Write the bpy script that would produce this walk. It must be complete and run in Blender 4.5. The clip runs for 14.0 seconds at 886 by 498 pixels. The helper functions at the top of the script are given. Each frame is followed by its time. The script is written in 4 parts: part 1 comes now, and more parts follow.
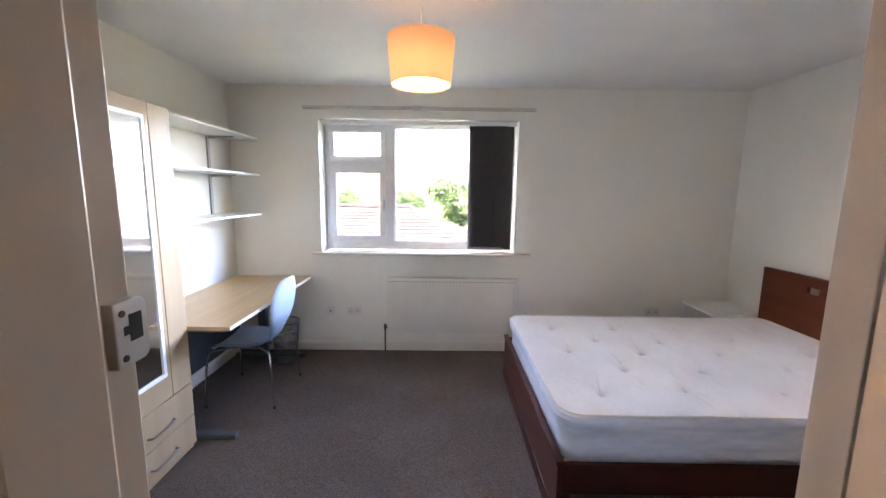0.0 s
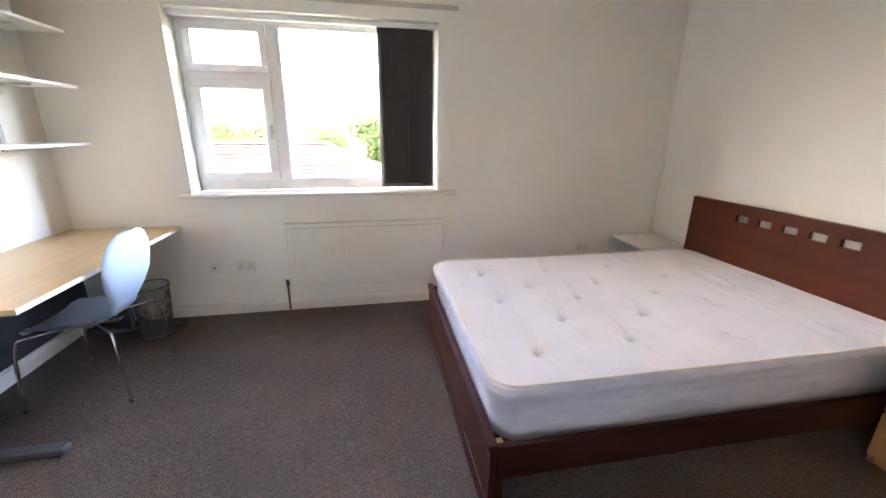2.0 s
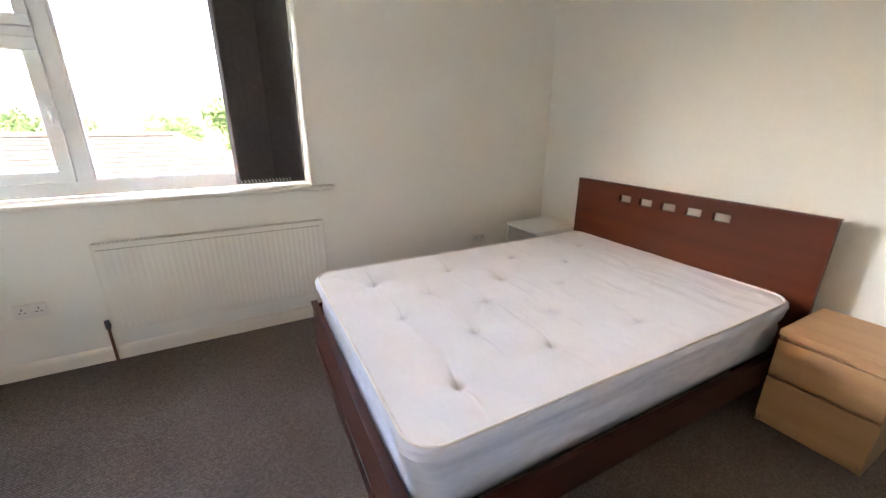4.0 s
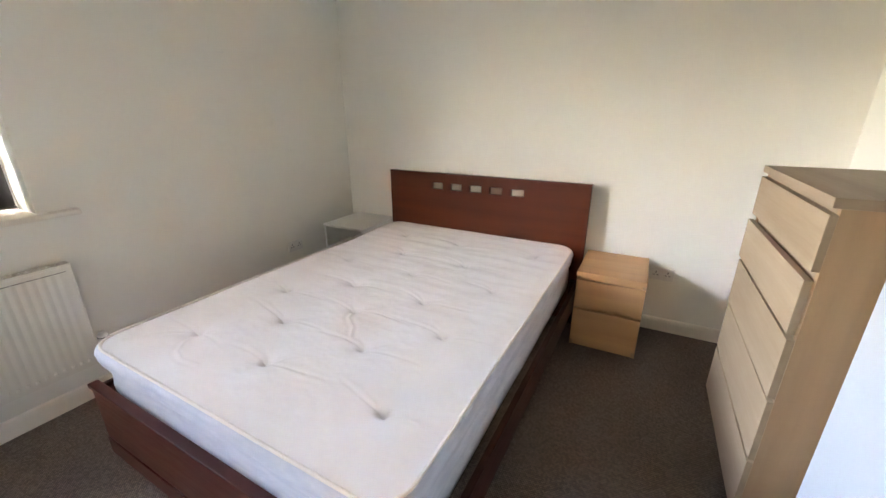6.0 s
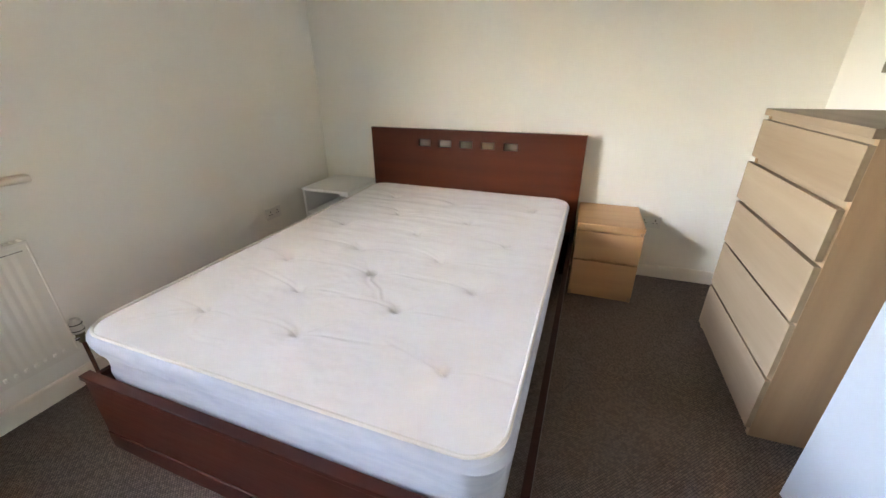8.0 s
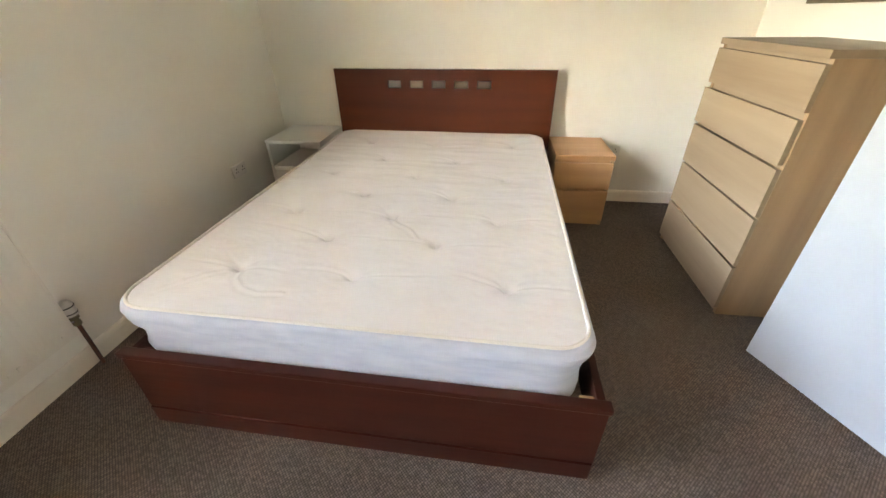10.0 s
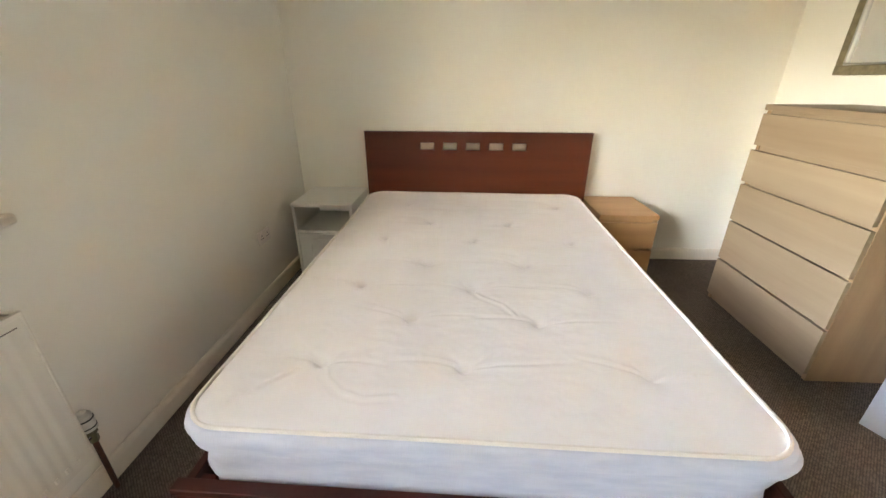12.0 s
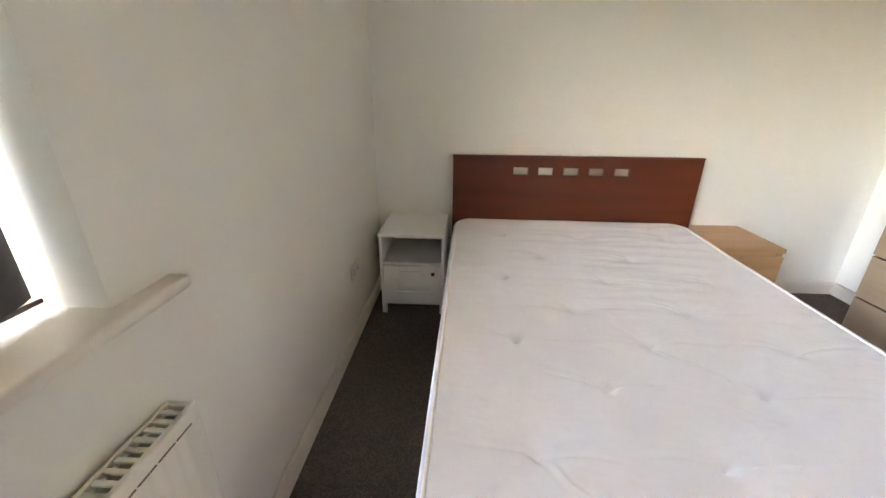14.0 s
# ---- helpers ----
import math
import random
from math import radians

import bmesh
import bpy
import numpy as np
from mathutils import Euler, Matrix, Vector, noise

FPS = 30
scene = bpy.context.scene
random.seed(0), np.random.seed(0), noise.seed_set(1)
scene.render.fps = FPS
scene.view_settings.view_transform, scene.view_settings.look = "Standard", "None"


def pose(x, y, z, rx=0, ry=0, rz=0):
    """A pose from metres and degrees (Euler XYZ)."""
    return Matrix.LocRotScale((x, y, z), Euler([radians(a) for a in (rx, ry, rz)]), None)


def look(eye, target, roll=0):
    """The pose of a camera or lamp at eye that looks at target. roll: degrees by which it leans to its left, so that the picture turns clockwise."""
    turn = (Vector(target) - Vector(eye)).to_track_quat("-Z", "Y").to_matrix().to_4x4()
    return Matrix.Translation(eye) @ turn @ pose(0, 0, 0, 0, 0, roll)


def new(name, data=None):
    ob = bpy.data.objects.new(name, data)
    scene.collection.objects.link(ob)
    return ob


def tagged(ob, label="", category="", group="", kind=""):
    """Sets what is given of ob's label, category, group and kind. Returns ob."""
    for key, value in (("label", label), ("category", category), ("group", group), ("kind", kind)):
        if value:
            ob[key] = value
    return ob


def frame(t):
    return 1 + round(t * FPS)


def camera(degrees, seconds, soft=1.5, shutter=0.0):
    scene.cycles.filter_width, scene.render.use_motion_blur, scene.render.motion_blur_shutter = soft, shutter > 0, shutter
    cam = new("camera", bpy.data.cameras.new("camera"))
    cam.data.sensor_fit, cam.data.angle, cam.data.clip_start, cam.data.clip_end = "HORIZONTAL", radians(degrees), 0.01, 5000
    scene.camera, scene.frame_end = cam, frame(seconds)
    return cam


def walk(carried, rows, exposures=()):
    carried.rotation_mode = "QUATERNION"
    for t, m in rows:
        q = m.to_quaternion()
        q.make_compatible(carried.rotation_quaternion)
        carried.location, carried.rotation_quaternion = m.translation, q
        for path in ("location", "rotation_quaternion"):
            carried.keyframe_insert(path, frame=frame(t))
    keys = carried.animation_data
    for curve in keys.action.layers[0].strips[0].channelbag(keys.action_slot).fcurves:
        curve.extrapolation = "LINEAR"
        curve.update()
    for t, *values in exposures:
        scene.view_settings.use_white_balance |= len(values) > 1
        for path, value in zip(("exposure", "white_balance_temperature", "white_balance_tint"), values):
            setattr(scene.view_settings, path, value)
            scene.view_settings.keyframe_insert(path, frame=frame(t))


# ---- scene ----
cam = camera(98.4, 14.0)
PATH = [
    (0, (0.14, 0.074, 1.612), (0.158, 2.054, 1.329), 0.7),
    (0.3, (0.155, 0.191, 1.553), (0.363, 2.152, 1.209), 0.7),
    (0.5, (0.178, 0.24, 1.537), (0.409, 2.193, 1.173), 0.7),
    (1, (0.231, 0.387, 1.548), (0.524, 2.315, 1.105), 0.6),
    (1.5, (0.258, 0.487, 1.54), (0.606, 2.388, 1.026), 0.7),
    (2, (0.301, 0.605, 1.498), (0.672, 2.483, 0.92), 0.6),
    (2.5, (0.357, 0.723, 1.475), (0.774, 2.578, 0.853), 0.5),
    (2.7, (0.373, 0.75, 1.455), (0.831, 2.596, 0.839), 0.5),
    (4.8, (0.422, 1.191, 1.459), (1.629, 2.647, 0.806), 0.2),
    (5, (0.409, 1.224, 1.461), (1.687, 2.615, 0.804), 0.2),
    (5.5, (0.331, 1.286, 1.475), (1.818, 2.448, 0.813), -0.2),
    (6, (0.237, 1.382, 1.458), (1.909, 2.261, 0.799), -0.1),
    (6.5, (0.189, 1.477, 1.435), (1.945, 2.167, 0.772), -0.2),
    (7, (0.206, 1.592, 1.41), (1.975, 2.247, 0.745), -0.2),
    (7.5, (0.197, 1.677, 1.402), (1.956, 2.317, 0.697), -0.2),
    (8, (0.146, 1.706, 1.387), (1.861, 2.322, 0.565), -0.3),
    (8.5, (0.074, 1.804, 1.391), (1.741, 2.335, 0.422), -0.2),
    (8.7, (0.044, 1.843, 1.406), (1.665, 2.333, 0.342), -0.4),
    (10.8, (-0.063, 2.256, 1.35), (1.68, 2.373, 0.377), -0.2),
    (11, (-0.059, 2.294, 1.368), (1.695, 2.406, 0.414), -0.3),
    (11.5, (0.013, 2.436, 1.352), (1.803, 2.535, 0.466), -0.1),
    (12, (0.099, 2.612, 1.362), (1.927, 2.699, 0.555), 0.1),
    (12.5, (0.153, 2.763, 1.363), (2.003, 2.842, 0.606), 0.2),
    (13, (0.219, 2.91, 1.376), (2.073, 2.989, 0.631), 0.2),
    (13.5, (0.287, 3.086, 1.379), (2.144, 3.163, 0.639), 0.3),
    (14, (0.325, 3.251, 1.386), (2.181, 3.351, 0.647), 0.3),
]
EXPOSURES = [(0, 7.62, 6800, 24), (1.5, 7.88, 7100, 24), (2.7, 7.98, 7500, 22), (5, 7.95, 7500, 18), (7.5, 7.92, 7500, 16), (8.7, 7.97, 7800, 14),
             (11, 7.98, 9300, 13), (12.5, 7.9, 8200, 14), (14, 7.84, 7600, 16)]
walk(cam, [(t, look(eye, target, roll)) for t, eye, target, roll in PATH], EXPOSURES)

# ---- world and sun ----
world = bpy.data.worlds.new("sky_world")
scene.world = world
world.use_nodes = True
wn = world.node_tree.nodes
sky = wn.new("ShaderNodeTexSky")
sky.sky_type, sky.sun_disc = "NISHITA", False
sky.sun_elevation, sky.sun_rotation = radians(47.5), radians(256)
sky.air_density, sky.dust_density = 1.0, 4.0
wn["Background"].inputs[1].default_value = 0.15
world.node_tree.links.new(sky.outputs[0], wn["Background"].inputs[0])
sun = new("sun", bpy.data.lights.new("sun", "SUN"))
sun.data.energy, sun.data.angle, sun.data.color = 2.5, radians(0.6), (1.0, 0.95, 0.88)
sun.matrix_world = look((-16, -4, 18), (0, 0, 0))

# the window's opening, named to the sky so that its light is sampled there
opening = new("sky_opening", bpy.data.lights.new("sky_opening", "AREA"))
opening.data.shape, opening.data.size, opening.data.size_y = "RECTANGLE", 1.92, 1.28
opening.data.cycles.is_portal = True
opening.matrix_world = look((-0.072, 4.24, 1.67), (-0.072, 0.0, 1.67))

# ---- plan, in metres ----
XL, XR, YD, YW, H = -1.90, 3.09, 0.42, 3.885, 2.62      # room
WX0, WX1, WZ0, WZ1 = -1.04, 0.897, 1.026, 2.321          # window opening
DX0, DX1, DZ, HALL = -0.183, 0.607, 2.06, 0.30           # door opening, hall side of its wall


# ---- materials ----
def material(name, colour, rough=0.6, metal=0.0, second=None, scale=6.0, fine=90.0, bump=0.15, depth=0.002, stretch=(1, 1, 1), spec=0.5, mix=(0.35, 0.7), random_value=0.0):
    """Two colours mixed by broad noise, finer noise in relief and gloss."""
    m = bpy.data.materials.new(name)
    m.use_nodes = True
    n, l = m.node_tree.nodes, m.node_tree.links
    b = n["Principled BSDF"]
    b.inputs["Roughness"].default_value, b.inputs["Metallic"].default_value = rough, metal
    b.inputs["Specular IOR Level"].default_value = spec
    co = n.new("ShaderNodeTexCoord")
    mp = n.new("ShaderNodeMapping")
    mp.inputs["Scale"].default_value = stretch
    l.new(co.outputs["Object"], mp.inputs[0])
    big, small = n.new("ShaderNodeTexNoise"), n.new("ShaderNodeTexNoise")
    big.inputs["Scale"].default_value, small.inputs["Scale"].default_value = scale, fine
    big.inputs["Detail"].default_value, small.inputs["Detail"].default_value = 5, 3
    l.new(mp.outputs[0], big.inputs["Vector"])
    l.new(mp.outputs[0], small.inputs["Vector"])
    ramp = n.new("ShaderNodeValToRGB")
    ramp.color_ramp.elements[0].position, ramp.color_ramp.elements[1].position = mix
    ramp.color_ramp.elements[0].color = (*colour, 1)
    ramp.color_ramp.elements[1].color = (*(second or [c * 0.93 for c in colour]), 1)
    l.new(big.outputs[0], ramp.inputs[0])
    out = ramp.outputs[0]
    if random_value:
        info, hue, rng = n.new("ShaderNodeObjectInfo"), n.new("ShaderNodeHueSaturation"), n.new("ShaderNodeMapRange")
        rng.inputs[3].default_value, rng.inputs[4].default_value = 1 - random_value, 1 + random_value
        l.new(info.outputs["Random"], rng.inputs[0])
        l.new(rng.outputs[0], hue.inputs["Value"])
        l.new(out, hue.inputs["Color"])
        out = hue.outputs[0]
    l.new(out, b.inputs["Base Color"])
    bp = n.new("ShaderNodeBump")
    bp.inputs["Strength"].default_value, bp.inputs["Distance"].default_value = bump, depth
    l.new(small.outputs[0], bp.inputs["Height"])
    l.new(bp.outputs[0], b.inputs["Normal"])
    rr = n.new("ShaderNodeMapRange")
    rr.inputs[3].default_value, rr.inputs[4].default_value = max(rough - 0.08, 0.02), min(rough + 0.08, 1)
    l.new(small.outputs[0], rr.inputs[0])
    l.new(rr.outputs[0], b.inputs["Roughness"])
    return m


def wood(name, light, dark, axis, rough=0.45, grain=14.0, bump=0.06, spec=0.5):
    """Straight grain along axis 0, 1 or 2."""
    s = [1.0, 1.0, 1.0]
    s[axis] = 0.06
    m = material(name, light, rough, 0, dark, grain, 120, bump, 0.001, tuple(s), spec, (0.3, 0.75))
    return m


def carpet_material():
    """Loop-pile carpet: a lattice of small loops, flecked grey and brown."""
    m = material("carpet", (0.124, 0.100, 0.086), 0.95, 0, (0.162, 0.133, 0.116), 1.5, 700, 0.3, 0.002, spec=0.12)
    n, l = m.node_tree.nodes, m.node_tree.links
    b = n["Principled BSDF"]
    co, loops = n.new("ShaderNodeTexCoord"), n.new("ShaderNodeTexVoronoi")
    loops.inputs["Scale"].default_value, loops.inputs["Randomness"].default_value = 118.0, 0.12
    turn = n.new("ShaderNodeMapping")
    turn.inputs["Rotation"].default_value = (0, 0, radians(45))
    l.new(co.outputs["Object"], turn.inputs[0])
    l.new(turn.outputs[0], loops.inputs["Vector"])
    fleck = n.new("ShaderNodeValToRGB")
    fleck.color_ramp.interpolation = "LINEAR"
    fleck.color_ramp.elements[0].position, fleck.color_ramp.elements[1].position = 0.15, 0.9
    fleck.color_ramp.elements[0].color, fleck.color_ramp.elements[1].color = (0.84, 0.82, 0.81, 1), (1.30, 1.26, 1.22, 1)
    sep = n.new("ShaderNodeSeparateColor")
    l.new(loops.outputs["Color"], sep.inputs[0])
    l.new(sep.outputs[0], fleck.inputs[0])
    # Loop tops lightened, gaps darkened in the colour, as shade in the pile.
    gap = n.new("ShaderNodeValToRGB")
    gap.color_ramp.elements[0].position, gap.color_ramp.elements[1].position = 0.25, 0.62
    gap.color_ramp.elements[0].color, gap.color_ramp.elements[1].color = (1.15, 1.15, 1.15, 1), (0.46, 0.45, 0.44, 1)
    l.new(loops.outputs["Distance"], gap.inputs[0])
    old = b.inputs["Base Color"].links[0].from_socket
    for src in (fleck, gap):
        mixer = n.new("ShaderNodeMix")
        mixer.data_type, mixer.blend_type = "RGBA", "MULTIPLY"
        mixer.inputs["Factor"].default_value = 1.0
        l.new(old, mixer.inputs["A"])
        l.new(src.outputs[0], mixer.inputs["B"])
        old = mixer.outputs["Result"]
    l.new(old, b.inputs["Base Color"])
    second = n.new("ShaderNodeBump")
    second.invert = True
    second.inputs["Strength"].default_value, second.inputs["Distance"].default_value = 0.9, 0.004
    l.new(loops.outputs["Distance"], second.inputs["Height"])
    l.new(n["Bump"].outputs[0], second.inputs["Normal"])
    l.new(second.outputs[0], b.inputs["Normal"])
    return m


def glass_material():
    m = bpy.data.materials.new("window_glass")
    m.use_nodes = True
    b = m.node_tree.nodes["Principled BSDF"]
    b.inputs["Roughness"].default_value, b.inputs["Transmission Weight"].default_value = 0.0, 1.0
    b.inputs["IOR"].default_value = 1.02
    b.inputs["Base Color"].default_value = (0.12, 0.125, 0.122, 1)   # dark tint, added to dim the bright view outside
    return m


def emitter(name, colour, strength):
    m = bpy.data.materials.new(name)
    m.use_nodes = True
    b = m.node_tree.nodes["Principled BSDF"]
    b.inputs["Emission Color"].default_value, b.inputs["Emission Strength"].default_value = (*colour, 1), strength
    return m


def shade_material():
    """Thin fabric that lets part of the bulb's light through."""
    m = bpy.data.materials.new("lampshade_fabric")
    m.use_nodes = True
    n, l = m.node_tree.nodes, m.node_tree.links
    n.remove(n["Principled BSDF"])
    d, t, mix = n.new("ShaderNodeBsdfDiffuse"), n.new("ShaderNodeBsdfTranslucent"), n.new("ShaderNodeMixShader")
    weave, ramp = n.new("ShaderNodeTexNoise"), n.new("ShaderNodeValToRGB")
    weave.inputs["Scale"].default_value = 160
    ramp.color_ramp.elements[0].color, ramp.color_ramp.elements[1].color = (0.80, 0.52, 0.30, 1), (0.86, 0.58, 0.35, 1)
    l.new(weave.outputs[0], ramp.inputs[0])
    l.new(ramp.outputs[0], d.inputs[0])
    l.new(ramp.outputs[0], t.inputs[0])
    mix.inputs[0].default_value = 0.09
    l.new(d.outputs[0], mix.inputs[1])
    l.new(t.outputs[0], mix.inputs[2])
    l.new(mix.outputs[0], n["Material Output"].inputs[0])
    return m


M_WALL = material("wall_paint", (0.815, 0.785, 0.705), 0.75, 0, (0.795, 0.765, 0.68), 2.5, 180, 0.12, 0.0015, spec=0.3)
M_CEIL = material("ceiling_paint", (0.80, 0.79, 0.76), 0.85, 0, (0.77, 0.76, 0.73), 3, 140, 0.15, 0.002, spec=0.2)
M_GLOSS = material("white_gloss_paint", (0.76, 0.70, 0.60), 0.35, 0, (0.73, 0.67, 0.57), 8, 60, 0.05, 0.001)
# Cream gloss turned dark tan: the jambs' shade and warm light in the paint.
M_LINING = material("shaded_cream_gloss_paint", (0.50, 0.425, 0.345), 0.38, 0, (0.46, 0.385, 0.305), 7, 60, 0.05, 0.001)
# White door greyed and blued in the colour, to temper the daylight on it.
M_DOOR = material("dimmed_white_door_paint", (0.38, 0.40, 0.42), 0.4, 0, (0.365, 0.385, 0.405), 4, 60, 0.04, 0.001)
M_UPVC = material("white_upvc", (0.80, 0.80, 0.79), 0.3, 0, (0.77, 0.77, 0.76), 8, 40, 0.02, 0.001)
M_CARPET = carpet_material()
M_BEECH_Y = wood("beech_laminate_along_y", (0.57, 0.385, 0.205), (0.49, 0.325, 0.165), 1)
# Upright beech darkened in the colour, against window light on the wardrobe.
M_BEECH_Z = wood("dimmed_beech_laminate_upright", (0.40, 0.275, 0.16), (0.33, 0.22, 0.124), 2)
M_EDGE = material("pale_beech_edging", (0.70, 0.60, 0.46), 0.4, 0, (0.64, 0.54, 0.40), 20)
# Chest oak darkened in the colour, because its fronts face the window's light.
M_OAK_X = wood("dimmed_oak_veneer_along_x", (0.325, 0.236, 0.152), (0.225, 0.150, 0.088), 0, 0.5, 8)
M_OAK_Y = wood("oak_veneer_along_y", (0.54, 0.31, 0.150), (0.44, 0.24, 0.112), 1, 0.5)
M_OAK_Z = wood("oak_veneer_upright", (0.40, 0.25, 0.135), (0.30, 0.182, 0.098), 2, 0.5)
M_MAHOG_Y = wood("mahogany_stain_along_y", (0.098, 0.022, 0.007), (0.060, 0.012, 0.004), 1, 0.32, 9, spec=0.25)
# Rails and footboard: the headboard's stain, darkened to carry their shade.
M_MAHOG_X = wood("shaded_mahogany_stain_along_x", (0.044, 0.010, 0.006), (0.028, 0.007, 0.004), 0, 0.45, 12, spec=0.14)
M_FOOT = wood("shaded_mahogany_stain_along_y", (0.042, 0.0098, 0.0052), (0.020, 0.005, 0.003), 1, 0.36, 16, bump=0.14, spec=0.22)
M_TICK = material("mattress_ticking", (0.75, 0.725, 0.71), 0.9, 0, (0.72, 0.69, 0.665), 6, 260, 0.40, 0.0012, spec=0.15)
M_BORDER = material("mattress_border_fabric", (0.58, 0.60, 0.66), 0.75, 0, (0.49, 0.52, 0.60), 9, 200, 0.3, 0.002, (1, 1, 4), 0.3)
M_PIPING = material("cream_piping", (0.76, 0.72, 0.66), 0.8)
M_TUFT = material("felt_tuft", (0.60, 0.57, 0.54), 0.95)
M_PINE = wood("raw_pine", (0.55, 0.38, 0.20), (0.45, 0.30, 0.15), 1, 0.7)
M_WHITE = material("white_foil", (0.86, 0.85, 0.81), 0.4, 0, (0.83, 0.82, 0.78), 6)
M_RAD = material("radiator_enamel", (0.78, 0.74, 0.65), 0.35, 0, (0.75, 0.71, 0.62), 5)
# Near-black for holes, grooves and far panes: their shade as flat colour.
M_DARK = material("near_black_fill", (0.03, 0.028, 0.025), 0.8)
M_SLOT = material("grey_slot_shade", (0.24, 0.22, 0.20), 0.7)
M_BLIND = material("charcoal_blind_fabric", (0.115, 0.104, 0.098), 0.85, 0, (0.14, 0.125, 0.118), 30, 400, 0.3, 0.001, spec=0.2)
M_CHAIN = material("white_bead_chain", (0.75, 0.74, 0.70), 0.4)
M_TRV = material("aged_white_plastic", (0.62, 0.60, 0.55), 0.4, 0, (0.52, 0.50, 0.46), 40)
M_SHELL = material("pale_blue_plastic", (0.60, 0.70, 0.80), 0.35, 0, (0.57, 0.67, 0.77), 6)
M_PAD = material("grey_seat_fabric", (0.74, 0.78, 0.82), 0.9, 0, (0.68, 0.72, 0.76), 12, 300, 0.3, 0.001, spec=0.2)
M_CHROME = material("chrome", (0.75, 0.75, 0.75), 0.15, 1.0, bump=0.02)
M_UPRIGHT = material("grey_painted_metal", (0.50, 0.49, 0.47), 0.55, 0, (0.44, 0.43, 0.41), 9, 60, 0.1)
M_STEEL = material("brushed_steel", (0.55, 0.54, 0.52), 0.35, 1.0, (0.48, 0.47, 0.45), 12)
M_IRON = material("dark_bronze_metal", (0.09, 0.09, 0.10), 0.4, 0.8)
M_GREY = material("grey_powder_coat", (0.09, 0.092, 0.098), 0.45, 0.1)
M_PANEL = material("charcoal_laminate", (0.035, 0.035, 0.038), 0.6, 0, (0.045, 0.045, 0.048), 8)
M_BLACK = material("black_rubber", (0.02, 0.02, 0.02), 0.6)
M_COPPER = material("tarnished_copper", (0.16, 0.07, 0.04), 0.5, 0.6, (0.08, 0.04, 0.03), 30)
M_BRASS = material("tarnished_brass", (0.22, 0.19, 0.11), 0.4, 0.8, (0.14, 0.13, 0.09), 30)
M_HANDLE = material("dull_nickel", (0.24, 0.20, 0.17), 0.45, 0.7, (0.20, 0.17, 0.14), 20)
M_BATTEN = material("batten_paint", (0.60, 0.56, 0.48), 0.6, 0, (0.55, 0.51, 0.44), 6)
M_MIRROR = material("mirror_silver", (0.88, 0.89, 0.89), 0.02, 1.0, bump=0.0)
M_GILT = material("tarnished_gilt", (0.30, 0.25, 0.16), 0.45, 0.5, (0.20, 0.17, 0.11), 25)
M_SHADE = shade_material()
M_DIFF = shade_material()
M_DIFF.name = "white_diffuser"
for e in M_DIFF.node_tree.nodes["Color Ramp"].color_ramp.elements:
    e.color = (0.92, 0.90, 0.86, 1)
M_DIFF.node_tree.nodes["Mix Shader"].inputs[0].default_value = 0.85
M_BULB = emitter("lamp_glow", (1.0, 0.68, 0.38), 1.05)
M_HALL = emitter("added_landing_glow", (1.0, 0.62, 0.36), 0.50)
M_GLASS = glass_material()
M_SOCKET = material("white_socket_plastic", (0.74, 0.71, 0.66), 0.35)
# Pale tiles darkened in the colour, so that daylight does not burn them out.
M_ROOF = material("darkened_concrete_roof_tile", (0.062, 0.055, 0.051), 0.85, 0, (0.050, 0.044, 0.041), 3, 30, 0.3, 0.01, spec=0.03)
M_RENDER = material("pale_house_render", (0.62, 0.58, 0.52), 0.9, 0, (0.55, 0.51, 0.46), 2)
M_GRASS = material("grass", (0.085, 0.10, 0.06), 0.95, 0, (0.12, 0.12, 0.085), 0.15, 3, 0.5, 0.1, spec=0.03)
M_LEAF = material("leaf_green", (0.075, 0.115, 0.04), 0.7, 0, (0.055, 0.085, 0.032), 1.2, spec=0.1)
M_BARK = material("bark", (0.12, 0.09, 0.06), 0.95, 0, (0.08, 0.06, 0.04), 10, 60, 0.6, 0.02)


# ---- builders ----
LOCAL = set()


def box(x0, y0, z0, x1, y1, z1, r=0.0, seg=2, bm=None):
    own = bmesh.new()
    m = Matrix.Translation(((x0 + x1) / 2, (y0 + y1) / 2, (z0 + z1) / 2)) @ Matrix.Diagonal((x1 - x0, y1 - y0, z1 - z0, 1))
    bmesh.ops.create_cube(own, size=1, matrix=m)
    if r:
        bmesh.ops.bevel(own, geom=own.edges[:], offset=r, segments=seg, affect="EDGES", profile=0.5)
    return own if bm is None else join(bm, own)


def join(bm, other):
    me = bpy.data.meshes.new("joint")
    other.to_mesh(me)
    other.free()
    bm.from_mesh(me)
    bpy.data.meshes.remove(me)
    return bm


def rod(p, q, r, r2=None, n=14, bm=None, ends=True):
    p, q = Vector(p), Vector(q)
    own = bmesh.new()
    m = Matrix.Translation((p + q) / 2) @ (q - p).to_track_quat("Z", "Y").to_matrix().to_4x4()
    bmesh.ops.create_cone(own, cap_ends=ends, segments=n, radius1=r, radius2=r if r2 is None else r2, depth=(q - p).length, matrix=m)
    return own if bm is None else join(bm, own)


